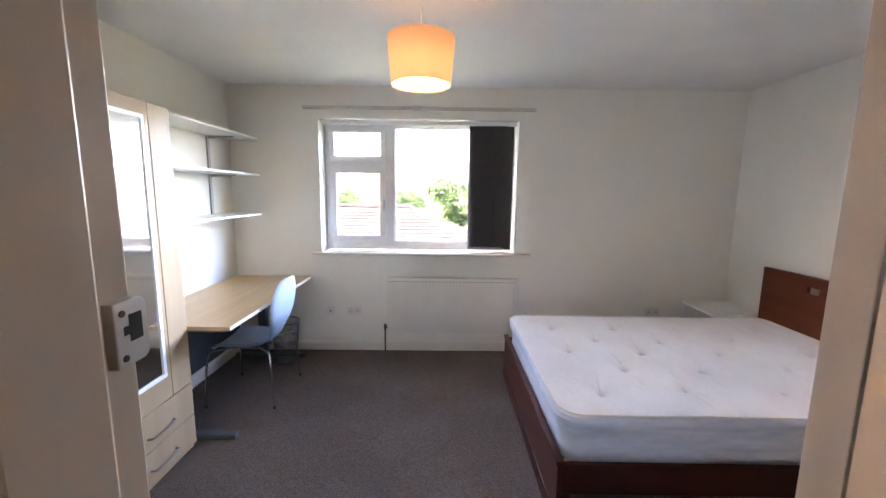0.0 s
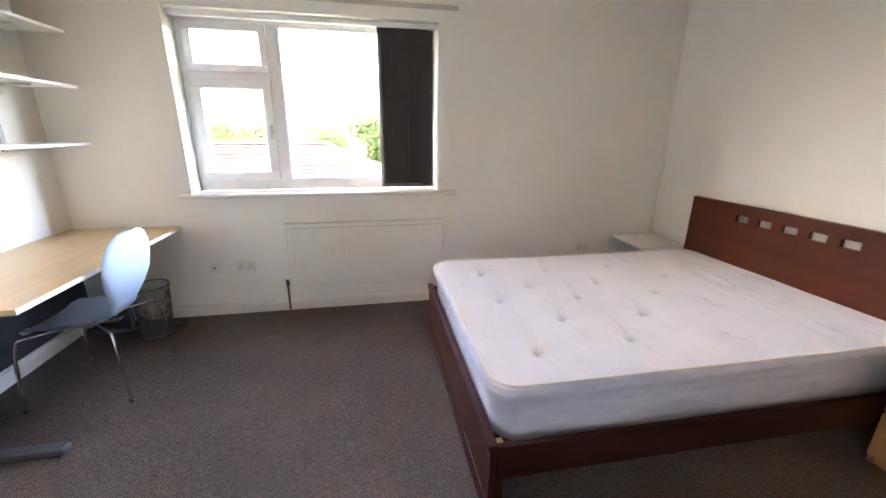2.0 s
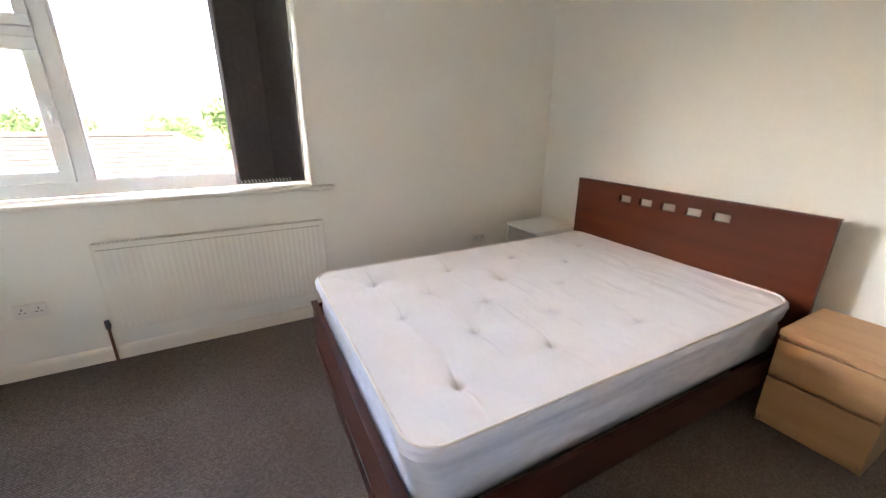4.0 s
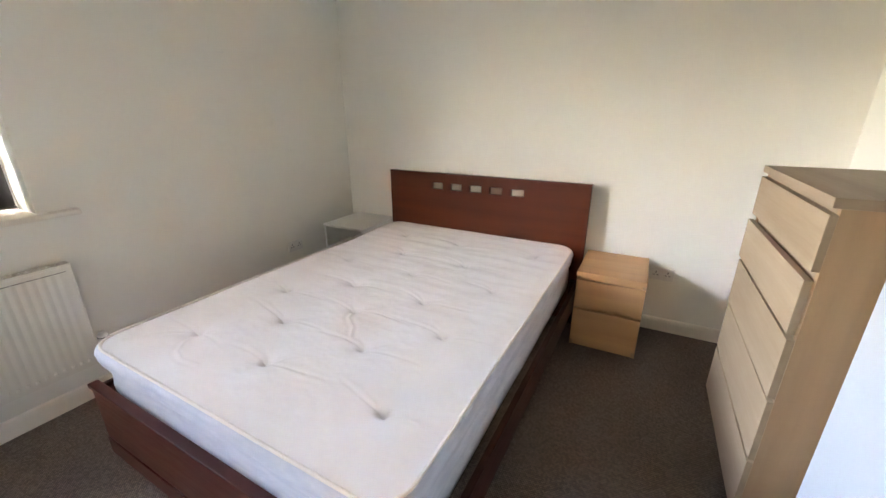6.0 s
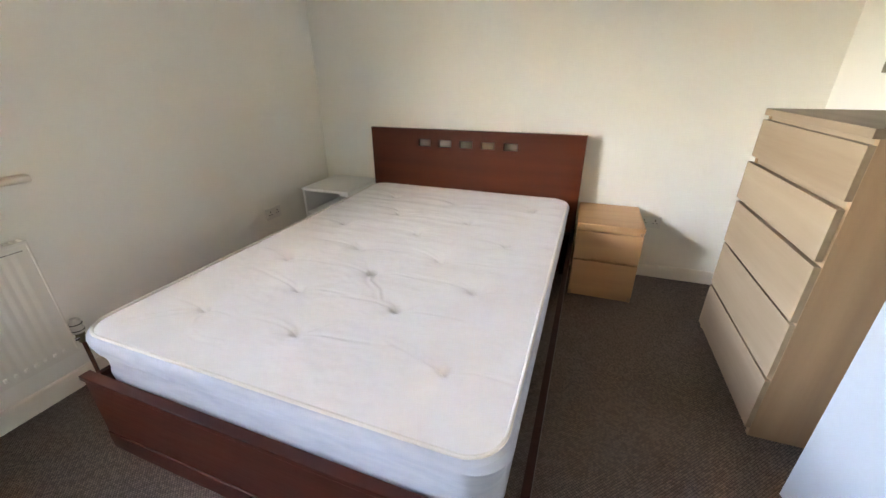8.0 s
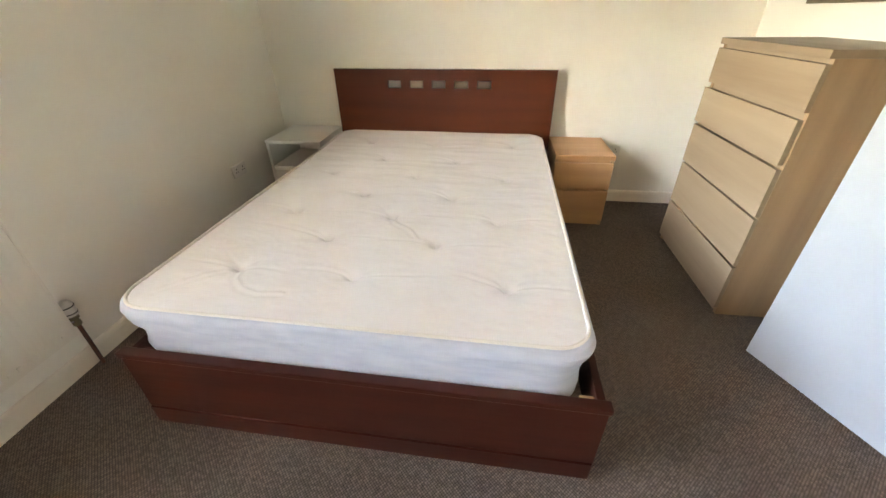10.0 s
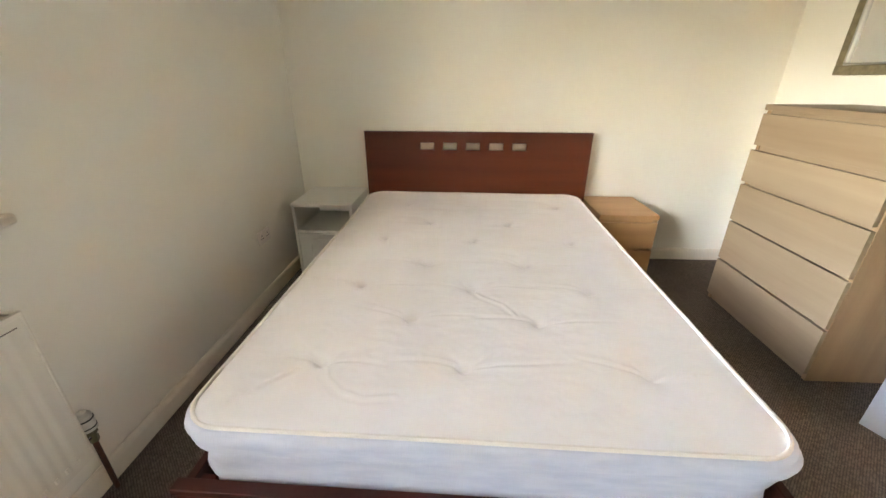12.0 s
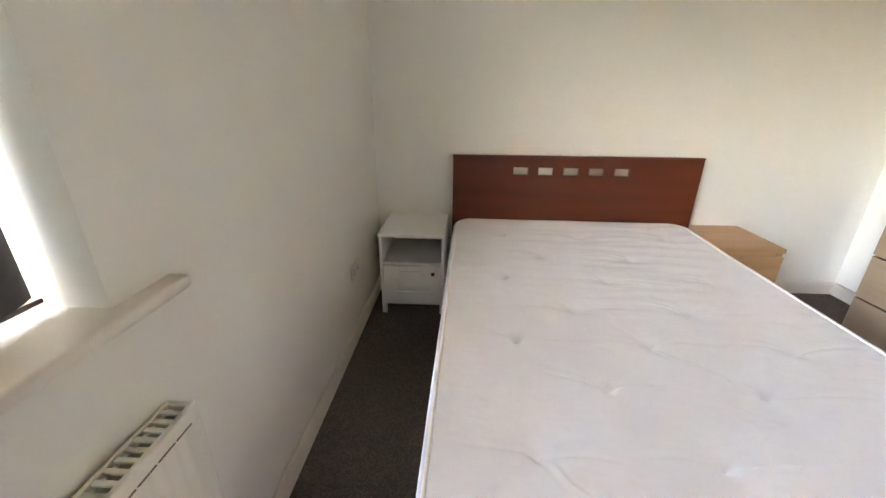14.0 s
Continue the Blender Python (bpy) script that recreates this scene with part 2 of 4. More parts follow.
def tube(points, r, n=10):
    """A bent tube along points."""
    bm = bmesh.new()
    pts = [Vector(p) for p in points]
    rings = []
    up = Vector((0.3, 0.5, 0.8))
    for i, p in enumerate(pts):
        d = (pts[min(i + 1, len(pts) - 1)] - pts[max(i - 1, 0)]).normalized()
        a = d.cross(up).normalized()
        b = d.cross(a)
        rings.append([bm.verts.new(p + r * (math.cos(k * math.tau / n) * a + math.sin(k * math.tau / n) * b)) for k in range(n)])
    for a, b in zip(rings, rings[1:]):
        for k in range(n):
            bm.faces.new((a[k], a[(k + 1) % n], b[(k + 1) % n], b[k]))
    bm.faces.new(rings[0])
    bm.faces.new(rings[-1])
    bmesh.ops.recalc_face_normals(bm, faces=bm.faces[:])
    return bm


def bend(points, times=3):
    """Rounds the corners of a polyline."""
    pts = [Vector(p) for p in points]
    for _ in range(times):
        out = [pts[0]]
        for a, b in zip(pts, pts[1:]):
            out += [a.lerp(b, 0.25), a.lerp(b, 0.75)]
        pts = out + [pts[-1]]
    return pts


def part(name, bm, mat, parent=None, label="", smooth=False):
    me = bpy.data.meshes.new(name)
    bm.to_mesh(me)
    bm.free()
    me.materials.append(mat)
    if smooth:
        for p in me.polygons:
            p.use_smooth = True
        me.set_sharp_from_angle(angle=radians(40))
    ob = new(name, me)
    if parent is not None:
        ob.parent = parent
        if parent.type == "EMPTY" and parent.name not in LOCAL:
            ob.location = -Vector(parent.location)
    if label:
        tagged(ob, label)
    return ob


def again(ob, name, parent, shift):
    """The same mesh once more, moved."""
    o = new(name, ob.data)
    o.parent = parent
    o.location = Vector(ob.location) + Vector(shift)
    return o


def thing(name, at, label, category, group="", kind="", turn=None):
    ob = new(name)
    ob.empty_display_size = 0.05
    ob.location = at
    if turn is not None:
        LOCAL.add(ob.name)
        ob.rotation_euler = (0, 0, radians(turn))
    return tagged(ob, label, category, group, kind)


def structure(name, bm, mat, label="", smooth=False):
    return tagged(part(name, bm, mat, None, label, smooth), kind="structure", category=name.split("_")[0])


# ---- the room's shell ----
structure("floor", box(XL - 0.1, HALL - 4.1, -0.12, XR + 0.1, YW + 0.02, 0.0), M_CARPET, "dark grey-brown ribbed loop-pile carpet")
structure("ceiling", box(XL - 0.1, HALL - 4.1, H, XR + 0.1, YW + 0.35, H + 0.12), M_CEIL, "plain off-white painted ceiling")
w = box(XL - 0.1, YW, 0, WX0, YW + 0.34, H)
box(WX1, YW, 0, XR + 0.1, YW + 0.34, H, bm=w)
box(WX0, YW, 0, WX1, YW + 0.34, WZ0 - 0.03, bm=w)
box(WX0, YW, WZ1, WX1, YW + 0.34, H, bm=w)
structure("wall_north", w, M_WALL, "cream-white painted wall with the window")
structure("wall_east", box(XR, YD - 0.1, 0, XR + 0.12, YW, H), M_WALL, "cream-white painted wall behind the bed")
structure("wall_west", box(XL - 0.12, YD - 0.1, 0, XL, YW, H), M_WALL, "cream-white painted wall behind shelves and desk")
w = box(XL - 0.12, HALL, 0, DX0 - 0.03, YD, H)
box(DX1 + 0.03, HALL, 0, XR + 0.12, YD, H, bm=w)
box(DX0 - 0.03, HALL, DZ + 0.03, DX1 + 0.03, YD, H, bm=w)
structure("wall_south", w, M_WALL, "cream-white painted wall with the doorway")
# Unseen landing walls, pushed far back to cut light bounced onto the jambs.
w = box(XL - 0.12, HALL - 4.12, 0, XR + 0.12, HALL - 4.0, H)
box(XL - 0.12, HALL - 4.0, 0, -1.1, HALL, H, bm=w)
box(1.5, HALL - 4.0, 0, XR + 0.12, HALL, H, bm=w)
structure("wall_hall", w, M_WALL, "plain cream landing wall, unseen, set back to cut bounce light")
structure("wall_lower_storey", box(XL - 0.12, HALL - 4.12, -2.9, XR + 0.12, YW + 0.34, -0.12), M_RENDER, "pale rendered outside wall of the storey below")

# skirting
def skirting(name, x0, y0, x1, y1, inward):
    """A board with a rounded top edge, standing off the wall by its thickness."""
    bm = bmesh.new()
    t, h = 0.016, 0.095
    prof = [(0, 0), (t, 0), (t, h - 0.025), (t * 0.75, h - 0.008), (t * 0.35, h), (0, h)]
    n = Vector((*inward, 0))
    ends = []
    for e in (Vector((x0, y0, 0)), Vector((x1, y1, 0))):
        ends.append([bm.verts.new(e + n * a + Vector((0, 0, b))) for a, b in prof])
    for k in range(len(prof)):
        bm.faces.new((ends[0][k], ends[0][(k + 1) % 6], ends[1][(k + 1) % 6], ends[1][k]))
    bm.faces.new(ends[0]), bm.faces.new(ends[1])
    bmesh.ops.recalc_face_normals(bm, faces=bm.faces[:])
    return tagged(structure(name, bm, M_GLOSS, "cream gloss-painted skirting board"), category="skirting board")


skirting("baseboard_north", XL, YW, XR, YW, (0, -1))
skirting("baseboard_east", XR, YD, XR, YW - 0.016, (-1, 0))
skirting("baseboard_west", XL, YD, XL, YW - 0.016, (1, 0))
skirting("baseboard_south", DX1 + 0.10, YD, XR - 0.016, YD, (0, 1))

# ---- window ----
win = tagged(thing("window_1", ((WX0 + WX1) / 2, YW + 0.23, WZ0), "white double-glazed window with one large fixed pane", "window", kind="structure"))
FY0, FY1 = YW + 0.195, YW + 0.265


def ring(x0, z0, x1, z1, y0, y1, w, wb=None, r=0.004):
    wb = w if wb is None else wb
    bm = box(x0, y0, z0, x1, y1, z0 + wb, r)
    box(x0, y0, z1 - w, x1, y1, z1, r, bm=bm)
    box(x0, y0, z0 + wb, x0 + w, y1, z1 - w, r, bm=bm)
    box(x1 - w, y0, z0 + wb, x1, y1, z1 - w, r, bm=bm)
    return bm


part("window_frame", ring(WX0, WZ0, WX1, WZ1, FY0, FY1, 0.048, 0.09), M_UPVC, win)
part("mullion", box(-0.415, FY0, WZ0 + 0.085, -0.335, FY1, WZ1 - 0.045, 0.004), M_UPVC, win)
part("transom", box(WX0 + 0.045, FY0 + 0.002, 1.885, -0.415, FY1, 1.935, 0.004), M_UPVC, win)
sash = part("top_vent_sash", ring(WX0 + 0.045, 1.935, -0.415, WZ1 - 0.045, FY0 - 0.018, FY1 - 0.02, 0.054), M_UPVC, win)
part("vent_handle", join(box(-0.70, FY0 - 0.036, 1.948, -0.63, FY0 - 0.016, 1.966, 0.004), box(-0.675, FY0 - 0.05, 1.940, -0.645, FY0 - 0.03, 1.956, 0.004)), M_UPVC, sash, "small white catch")
case = part("casement_sash", ring(WX0 + 0.045, WZ0 + 0.085, -0.415, 1.885, FY0 - 0.018, FY1 - 0.02, 0.068), M_UPVC, win)
part("casement_handle", join(box(-0.452, FY0 - 0.034, 1.47, -0.428, FY0 - 0.016, 1.55, 0.004), box(-0.448, FY0 - 0.055, 1.44, -0.432, FY0 - 0.032, 1.52, 0.005)), M_STEEL, case, "small metal lever handle")
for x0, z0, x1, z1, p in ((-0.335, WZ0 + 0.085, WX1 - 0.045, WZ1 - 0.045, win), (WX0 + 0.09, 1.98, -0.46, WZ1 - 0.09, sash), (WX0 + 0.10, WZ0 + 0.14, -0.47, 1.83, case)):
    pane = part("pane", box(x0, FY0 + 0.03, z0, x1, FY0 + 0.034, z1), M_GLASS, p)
    # Shadows off: daylight enters past the tint, which mainly dims the view.
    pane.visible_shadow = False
bead = ring(-0.335, WZ0 + 0.085, WX1 - 0.045, WZ1 - 0.045, FY0 + 0.004, FY0 + 0.028, 0.014, r=0.002)
part("glazing_bead", bead, M_UPVC, win)
structure("window_sill", box(-1.128, YW - 0.045, WZ0 - 0.03, 1.050, YW + 0.197, WZ0, 0.010, 3), M_GLOSS, "white gloss-painted timber window board", True)
structure("trim_batten", box(-1.180, YW - 0.022, 2.402, 1.050, YW, 2.436, 0.009), M_BATTEN, "cream painted curtain batten above the window")

# vertical blind, drawn to one side
blind = thing("vertical_blind", (0.67, YW + 0.09, WZ1), "charcoal fabric vertical blind drawn to one side", "blind")
part("headrail", box(WX0 + 0.004, YW + 0.07, WZ1 - 0.038, WX1 - 0.004, YW + 0.11, WZ1 - 0.001, 0.004), M_UPVC, blind, "white headrail")
for i in range(17):
    f = i / 16
    x = 0.452 + 0.350 * f
    a = radians(7 + 3 * (i % 2) + (14 if i > 10 else 0))
    half = 0.050
    bm = bmesh.new()
    cols = []
    for k in range(5):
        u = (k / 4 - 0.5) * 2
        bow = 0.004 * (1 - u * u)
        px, py = x + 0.02 + half * u * math.cos(a) - bow * math.sin(a), YW + 0.09 + half * u * math.sin(a) - bow * math.cos(a)
        cols.append([bm.verts.new((px, py, WZ0 + 0.034)), bm.verts.new((px, py, WZ1 - 0.04))])
    for p, q in zip(cols, cols[1:]):
        bm.faces.new((p[0], q[0], q[1], p[1]))
    bmesh.ops.solidify(bm, geom=bm.faces[:], thickness=0.0012)
    bmesh.ops.recalc_face_normals(bm, faces=bm.faces[:])
    van = part("vane", bm, M_BLIND, blind, smooth=True)
    part("bottom_weight", box(x + 0.02 - half * math.cos(a) * 0.9, YW + 0.0875 - half * math.sin(a) * 0.3, WZ0 + 0.028, x + 0.02 + half * math.cos(a) * 0.9, YW + 0.0925 - half * math.sin(a) * 0.3, WZ0 + 0.036, 0.001), M_BLIND, van)
    if i < 15:
        z = WZ0 + 0.042
        part("bead_chain", tube([(x + 0.005 * math.cos(k), YW + 0.042 - 0.004 * (k % 2), z + 0.018 * math.sin(k * math.pi / 6)) for k in range(7)], 0.0028, 6), M_CHAIN, van, "white bead chain loop")

# ---- radiator ----
def radiator(x0, x1, z0, z1, y):
    rad = thing("radiator", ((x0 + x1) / 2, y + 0.04, z0), "cream enamelled panel radiator with vertical ribs under the window", "radiator")
    bm = bmesh.new()
    n = int((x1 - x0 - 0.06) / 0.0333)
    step = (x1 - x0 - 0.06) / n
    xs, ys = [x0], [y + 0.004]
    for i in range(n):
        a = x0 + 0.03 + i * step
        for u, d in ((0.0, 0.0040), (0.22, 0.0016), (0.56, 0.0016), (0.78, 0.0040)):
            xs.append(a + u * step), ys.append(y + d)
    xs.append(x1), ys.append(y + 0.004)
    low, top = z0 + 0.035, z1 - 0.045
    rows = [(z0, 0.004), (low - 0.012, 0.004), (low, None), (top, None), (top + 0.012, 0.004), (z1 - 0.012, 0.004)]
    grid = [[bm.verts.new((x, yy if flat is None else y + flat, z)) for x, yy in zip(xs, ys)] for z, flat in rows]
    for a, b in zip(grid, grid[1:]):
        for k in range(len(xs) - 1):
            bm.faces.new((a[k], a[k + 1], b[k + 1], b[k]))
    join(bm, box(x0, y + 0.0042, z0, x1, y + 0.014, z1 - 0.012))
    part("front_panel", bm, M_RAD, rad, smooth=True)
    part("back_panel", box(x0 + 0.01, y + 0.05, z0 + 0.005, x1 - 0.01, y + 0.06, z1 - 0.014), M_RAD, rad)
    for xa in (x0, x1 - 0.004):
        part("side_cover", box(xa - 0.002, y + 0.001, z0 + 0.02, xa + 0.006, y + 0.066, z1, 0.002), M_RAD, rad)
    top_bm = box(x0 - 0.002, y + 0.0, z1 - 0.012, x1 + 0.002, y + 0.012, z1 + 0.004, 0.003)
    box(x0 - 0.002, y + 0.058, z1 - 0.012, x1 + 0.002, y + 0.068, z1, 0.003, bm=top_bm)
    m = int((x1 - x0) / 0.0225)
    for i in range(m + 1):
        a = x0 + 0.004 + i * (x1 - x0 - 0.016) / m
        box(a, y + 0.012, z1 - 0.008, a + 0.011, y + 0.058, z1 - 0.001, 0.0015, 1, bm=top_bm)
    part("top_grille", top_bm, M_RAD, rad)
    # Raised dark dashes stand in for the shaded gap under the cover.
    seam = bmesh.new()
    for k in range(26):
        a = x0 + 0.02 + k * (x1 - x0 - 0.04) / 26
        box(a, y + 0.002, z1 - 0.0365, a + (x1 - x0) / 26 - 0.006, y + 0.006, z1 - 0.0335, bm=seam)
    part("seam_dashes", seam, M_HANDLE, rad, "thin dark dashes drawn for the shadow gap under the top cover")
    fins = box(x0 + 0.03, y + 0.028, z0 + 0.03, x1 - 0.03, y + 0.034, z1 - 0.05)
    part("convector", fins, M_HANDLE, rad)
    first = None
    for i in range(n):
        a = x0 + 0.03 + i * step
        if first is None:
            first = part("rib_end", box(a + 0.2 * step, y - 0.0025, low - 0.006, a + 0.6 * step, y + 0.004, low + 0.012, 0.002, 1), M_RAD, rad)
        else:
            again(first, "rib_end", rad, (i * step, 0, 0))
    for xa in (x0 + 0.2, x1 - 0.2):
        part("wall_bracket", box(xa, y + 0.05, z0 + 0.1, xa + 0.03, YW + 0.0, z1 - 0.1), M_RAD, rad)
    # thermostatic valve and flow pipe
    vx, vy = x1 + 0.04, y + 0.036
    v = part("valve", join(rod((vx, vy, z0 + 0.03), (vx, vy, z0 + 0.075), 0.014), join(rod((vx, vy, z0 + 0.055), (vx, vy, z0 + 0.076), 0.020, n=8), rod((vx, vy, z0 + 0.02), (vx, vy, z0 + 0.04), 0.016, n=6))), M_BRASS, rad, "tarnished brass valve body")
    part("valve_head", join(rod((vx, vy, z0 + 0.075), (vx, vy, z0 + 0.135), 0.026, 0.023, 18), rod((vx, vy, z0 + 0.135), (vx, vy, z0 + 0.147), 0.023, 0.014, 18)), M_TRV, v, "off-white thermostatic valve head", True)
    # Raised dark bands in place of shaded grooves.
    for zz in (0.086, 0.118):
        part("groove_band", rod((vx, vy, z0 + zz), (vx, vy, z0 + zz + 0.004), 0.0262, n=18), M_DARK, v)
    part("union_nut", rod((x1 - 0.004, vy, z0 + 0.045), (vx, vy, z0 + 0.045), 0.010), M_CHROME, v, smooth=True)
    part("pipe", rod((vx, vy, 0), (vx, vy, z0 + 0.03), 0.0085), M_COPPER, rad, "tarnished brown copper pipe", True)
    lx = x0 - 0.03
    v = part("lockshield", join(rod((lx, vy, z0 + 0.02), (lx, vy, z0 + 0.075), 0.014), rod((lx, vy, z0 + 0.045), (x0 + 0.004, vy, z0 + 0.045), 0.01)), M_IRON, rad, "dark lockshield valve", True)
    part("pipe", rod((lx, vy, 0), (lx, vy, z0 + 0.02), 0.0085), M_COPPER, rad, "tarnished brown copper pipe", True)
    return rad


radiator(-0.378, 0.932, 0.215, 0.779, 3.808)


# ---- sockets ----
def socket(at, wide, facing, label, holes):
    """A wall plate; facing: degrees about z, 0 looks along -y."""
    s = thing("wall_socket", at, label, "socket", turn=facing)
    part("plate", box(-wide / 2, -0.010, -0.043, wide / 2, 0, 0.043, 0.003), M_SOCKET, s)
    for x in holes:
        # Grey patches on the plate stand for the shade inside the pin slots.
        for dx, dz, w, h in ((0, 0.014, 0.0035, 0.007), (-0.011, -0.006, 0.006, 0.003), (0.011, -0.006, 0.006, 0.003)):
            part("pin_slot_patch", box(x + dx - w, -0.0112, dz - h, x + dx + w, -0.0100, dz + h), M_SLOT, s)
        part("rocker", box(x - 0.006, -0.013, 0.026, x + 0.006, -0.0095, 0.038, 0.0015), M_SOCKET, s)
    return s


socket((-0.728, YW, 0.420), 0.147, 0, "white double power socket on the wall", (-0.036, 0.036))
socket((2.343, YW, 0.437), 0.147, 0, "white double power socket above the skirting", (-0.036, 0.036))
socket((XR, 1.18, 0.425), 0.147, -90, "white double power socket beside the oak bedside chest", (-0.036, 0.036))
aer = thing("aerial_socket", (-0.967, YW, 0.418), "white square aerial socket on the wall", "socket", turn=0)
part("plate", box(-0.043, -0.010, -0.043, 0.043, 0, 0.043, 0.003), M_SOCKET, aer)
part("connector", rod((0, -0.020, 0), (0, -0.009, 0), 0.007), M_IRON, aer, smooth=True)

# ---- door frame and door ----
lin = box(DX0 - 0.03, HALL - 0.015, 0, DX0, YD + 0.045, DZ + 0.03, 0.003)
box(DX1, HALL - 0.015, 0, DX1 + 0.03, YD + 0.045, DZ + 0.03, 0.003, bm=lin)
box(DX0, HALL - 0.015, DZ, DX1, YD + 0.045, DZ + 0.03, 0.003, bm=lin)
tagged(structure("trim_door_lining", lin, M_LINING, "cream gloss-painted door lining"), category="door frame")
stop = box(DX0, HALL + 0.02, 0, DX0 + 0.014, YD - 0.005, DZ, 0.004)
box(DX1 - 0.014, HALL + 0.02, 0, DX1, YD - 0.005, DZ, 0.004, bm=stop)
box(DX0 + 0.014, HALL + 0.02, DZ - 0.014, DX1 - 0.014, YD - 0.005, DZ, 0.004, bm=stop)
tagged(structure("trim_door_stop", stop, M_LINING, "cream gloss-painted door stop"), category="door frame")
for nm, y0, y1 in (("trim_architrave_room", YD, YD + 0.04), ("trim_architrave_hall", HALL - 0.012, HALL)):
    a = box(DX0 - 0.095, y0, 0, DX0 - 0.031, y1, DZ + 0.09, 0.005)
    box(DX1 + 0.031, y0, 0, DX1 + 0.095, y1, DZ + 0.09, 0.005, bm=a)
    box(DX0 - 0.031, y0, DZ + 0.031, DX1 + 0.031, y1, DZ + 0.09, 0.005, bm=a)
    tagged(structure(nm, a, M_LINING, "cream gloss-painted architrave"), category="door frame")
keep = thing("lock_keep", (DX0, YD + 0.01, 1.44), "worn steel latch keep screwed to the door frame", "lock")
plate = bmesh.new()
outline = [(YD + 0.010, 1.437), (YD + 0.010, 1.503)]
for cy, cz, a0 in ((YD + 0.041, 1.495, 90), (YD + 0.041, 1.446, 0)):
    outline += [(cy + 0.009 * math.cos(radians(a0 - 18 * k)), cz + 0.009 * math.sin(radians(a0 - 18 * k))) for k in range(6)]
lower = [plate.verts.new((DX0 - 0.0005, y, z)) for y, z in outline]
upper = [plate.verts.new((DX0 + 0.012, y, z)) for y, z in outline]
plate.faces.new(lower), plate.faces.new(upper)
for k in range(len(outline)):
    plate.faces.new((lower[k], lower[(k + 1) % len(outline)], upper[(k + 1) % len(outline)], upper[k]))
bmesh.ops.recalc_face_normals(plate, faces=plate.faces[:])
rim = [e for e in plate.edges if all(v in upper for v in e.verts)]
bmesh.ops.bevel(plate, geom=rim, offset=0.0015, segments=2, affect="EDGES", profile=0.5)
part("keep_plate", plate, M_STEEL, keep)
part("screw", rod((DX0 + 0.011, YD + 0.018, 1.492), (DX0 + 0.0132, YD + 0.018, 1.492), 0.0035), M_IRON, keep)
# Dark patch laid on the plate for the shade inside the hole.
part("keep_hole_patch", join(box(DX0 + 0.0118, YD + 0.026, 1.461, DX0 + 0.0126, YD + 0.042, 1.489), box(DX0 + 0.0118, YD + 0.019, 1.469, DX0 + 0.0126, YD + 0.026, 1.478)), M_DARK, keep)
part("screw", rod((DX0 + 0.011, YD + 0.018, 1.446), (DX0 + 0.0132, YD + 0.018, 1.446), 0.0035), M_IRON, keep)

DW = 0.885
door = thing("door_1", (DX1, YD + 0.048, 0.004), "plain white flush door standing wide open", "door", kind="structure", turn=24.3)
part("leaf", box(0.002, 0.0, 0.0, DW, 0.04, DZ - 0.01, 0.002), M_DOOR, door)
han = part("door_handle", box(DW - 0.085, 0.04, 1.142, DW - 0.026, 0.052, 1.226, 0.005), M_IRON, door, "dark metal lever handle")
part("lever", join(rod((DW - 0.05, 0.045, 1.19), (DW - 0.05, 0.085, 1.19), 0.010), box(DW - 0.125, 0.060, 1.178, DW - 0.014, 0.078, 1.198, 0.007)), M_IRON, han, smooth=True)
for z in (0.22, 1.0, 1.8):
    part("hinge", rod((0.0, 0.0, z), (0.0, 0.0, z + 0.075), 0.006), M_STEEL, door, smooth=True)


# ---- bed ----
BX0, BX1, BY0, BY1 = 0.722, 2.975, 1.693, 3.343
BED_TURN = radians(-0.9)                                 # the bed stands slightly askew
bed = thing("bed", ((BX0 + BX1) / 2, 2.52, 0), "dark mahogany-stained wooden double bed frame with a slotted headboard", "bed")
bed.rotation_euler = (0, 0, BED_TURN)
HB0, HB1, HT = 1.701, 3.345, 1.016
slots = [2.212 + 0.168 * i for i in range(5)]
hb = box(2.957, HB0, 0.945, 2.987, HB1, HT, 0.0)
box(2.957, HB0, 0.0, 2.987, HB1, 0.893, bm=hb)
edges = [HB0] + [e for s in slots for e in (s - 0.05, s + 0.05)] + [HB1]
for a, b in zip(edges[::2], edges[1::2]):
    box(2.957, a, 0.893, 2.987, b, 0.945, bm=hb)
bmesh.ops.remove_doubles(hb, verts=hb.verts[:], dist=0.0005)
part("headboard", hb, M_MAHOG_Y, bed, "mahogany-stained headboard with five square slots")
part("headboard_cap", box(2.953, HB0 - 0.004, HT, 2.990, HB1 + 0.004, HT + 0.006, 0.002), M_MAHOG_Y, bed)
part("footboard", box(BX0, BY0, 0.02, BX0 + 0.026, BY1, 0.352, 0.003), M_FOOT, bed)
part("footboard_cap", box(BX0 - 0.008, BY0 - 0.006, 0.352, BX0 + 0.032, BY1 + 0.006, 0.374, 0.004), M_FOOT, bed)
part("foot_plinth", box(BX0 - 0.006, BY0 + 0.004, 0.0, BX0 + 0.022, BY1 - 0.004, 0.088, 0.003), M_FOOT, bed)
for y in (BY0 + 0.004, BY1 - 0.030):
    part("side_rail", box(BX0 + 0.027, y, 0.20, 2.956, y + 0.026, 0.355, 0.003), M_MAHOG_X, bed)
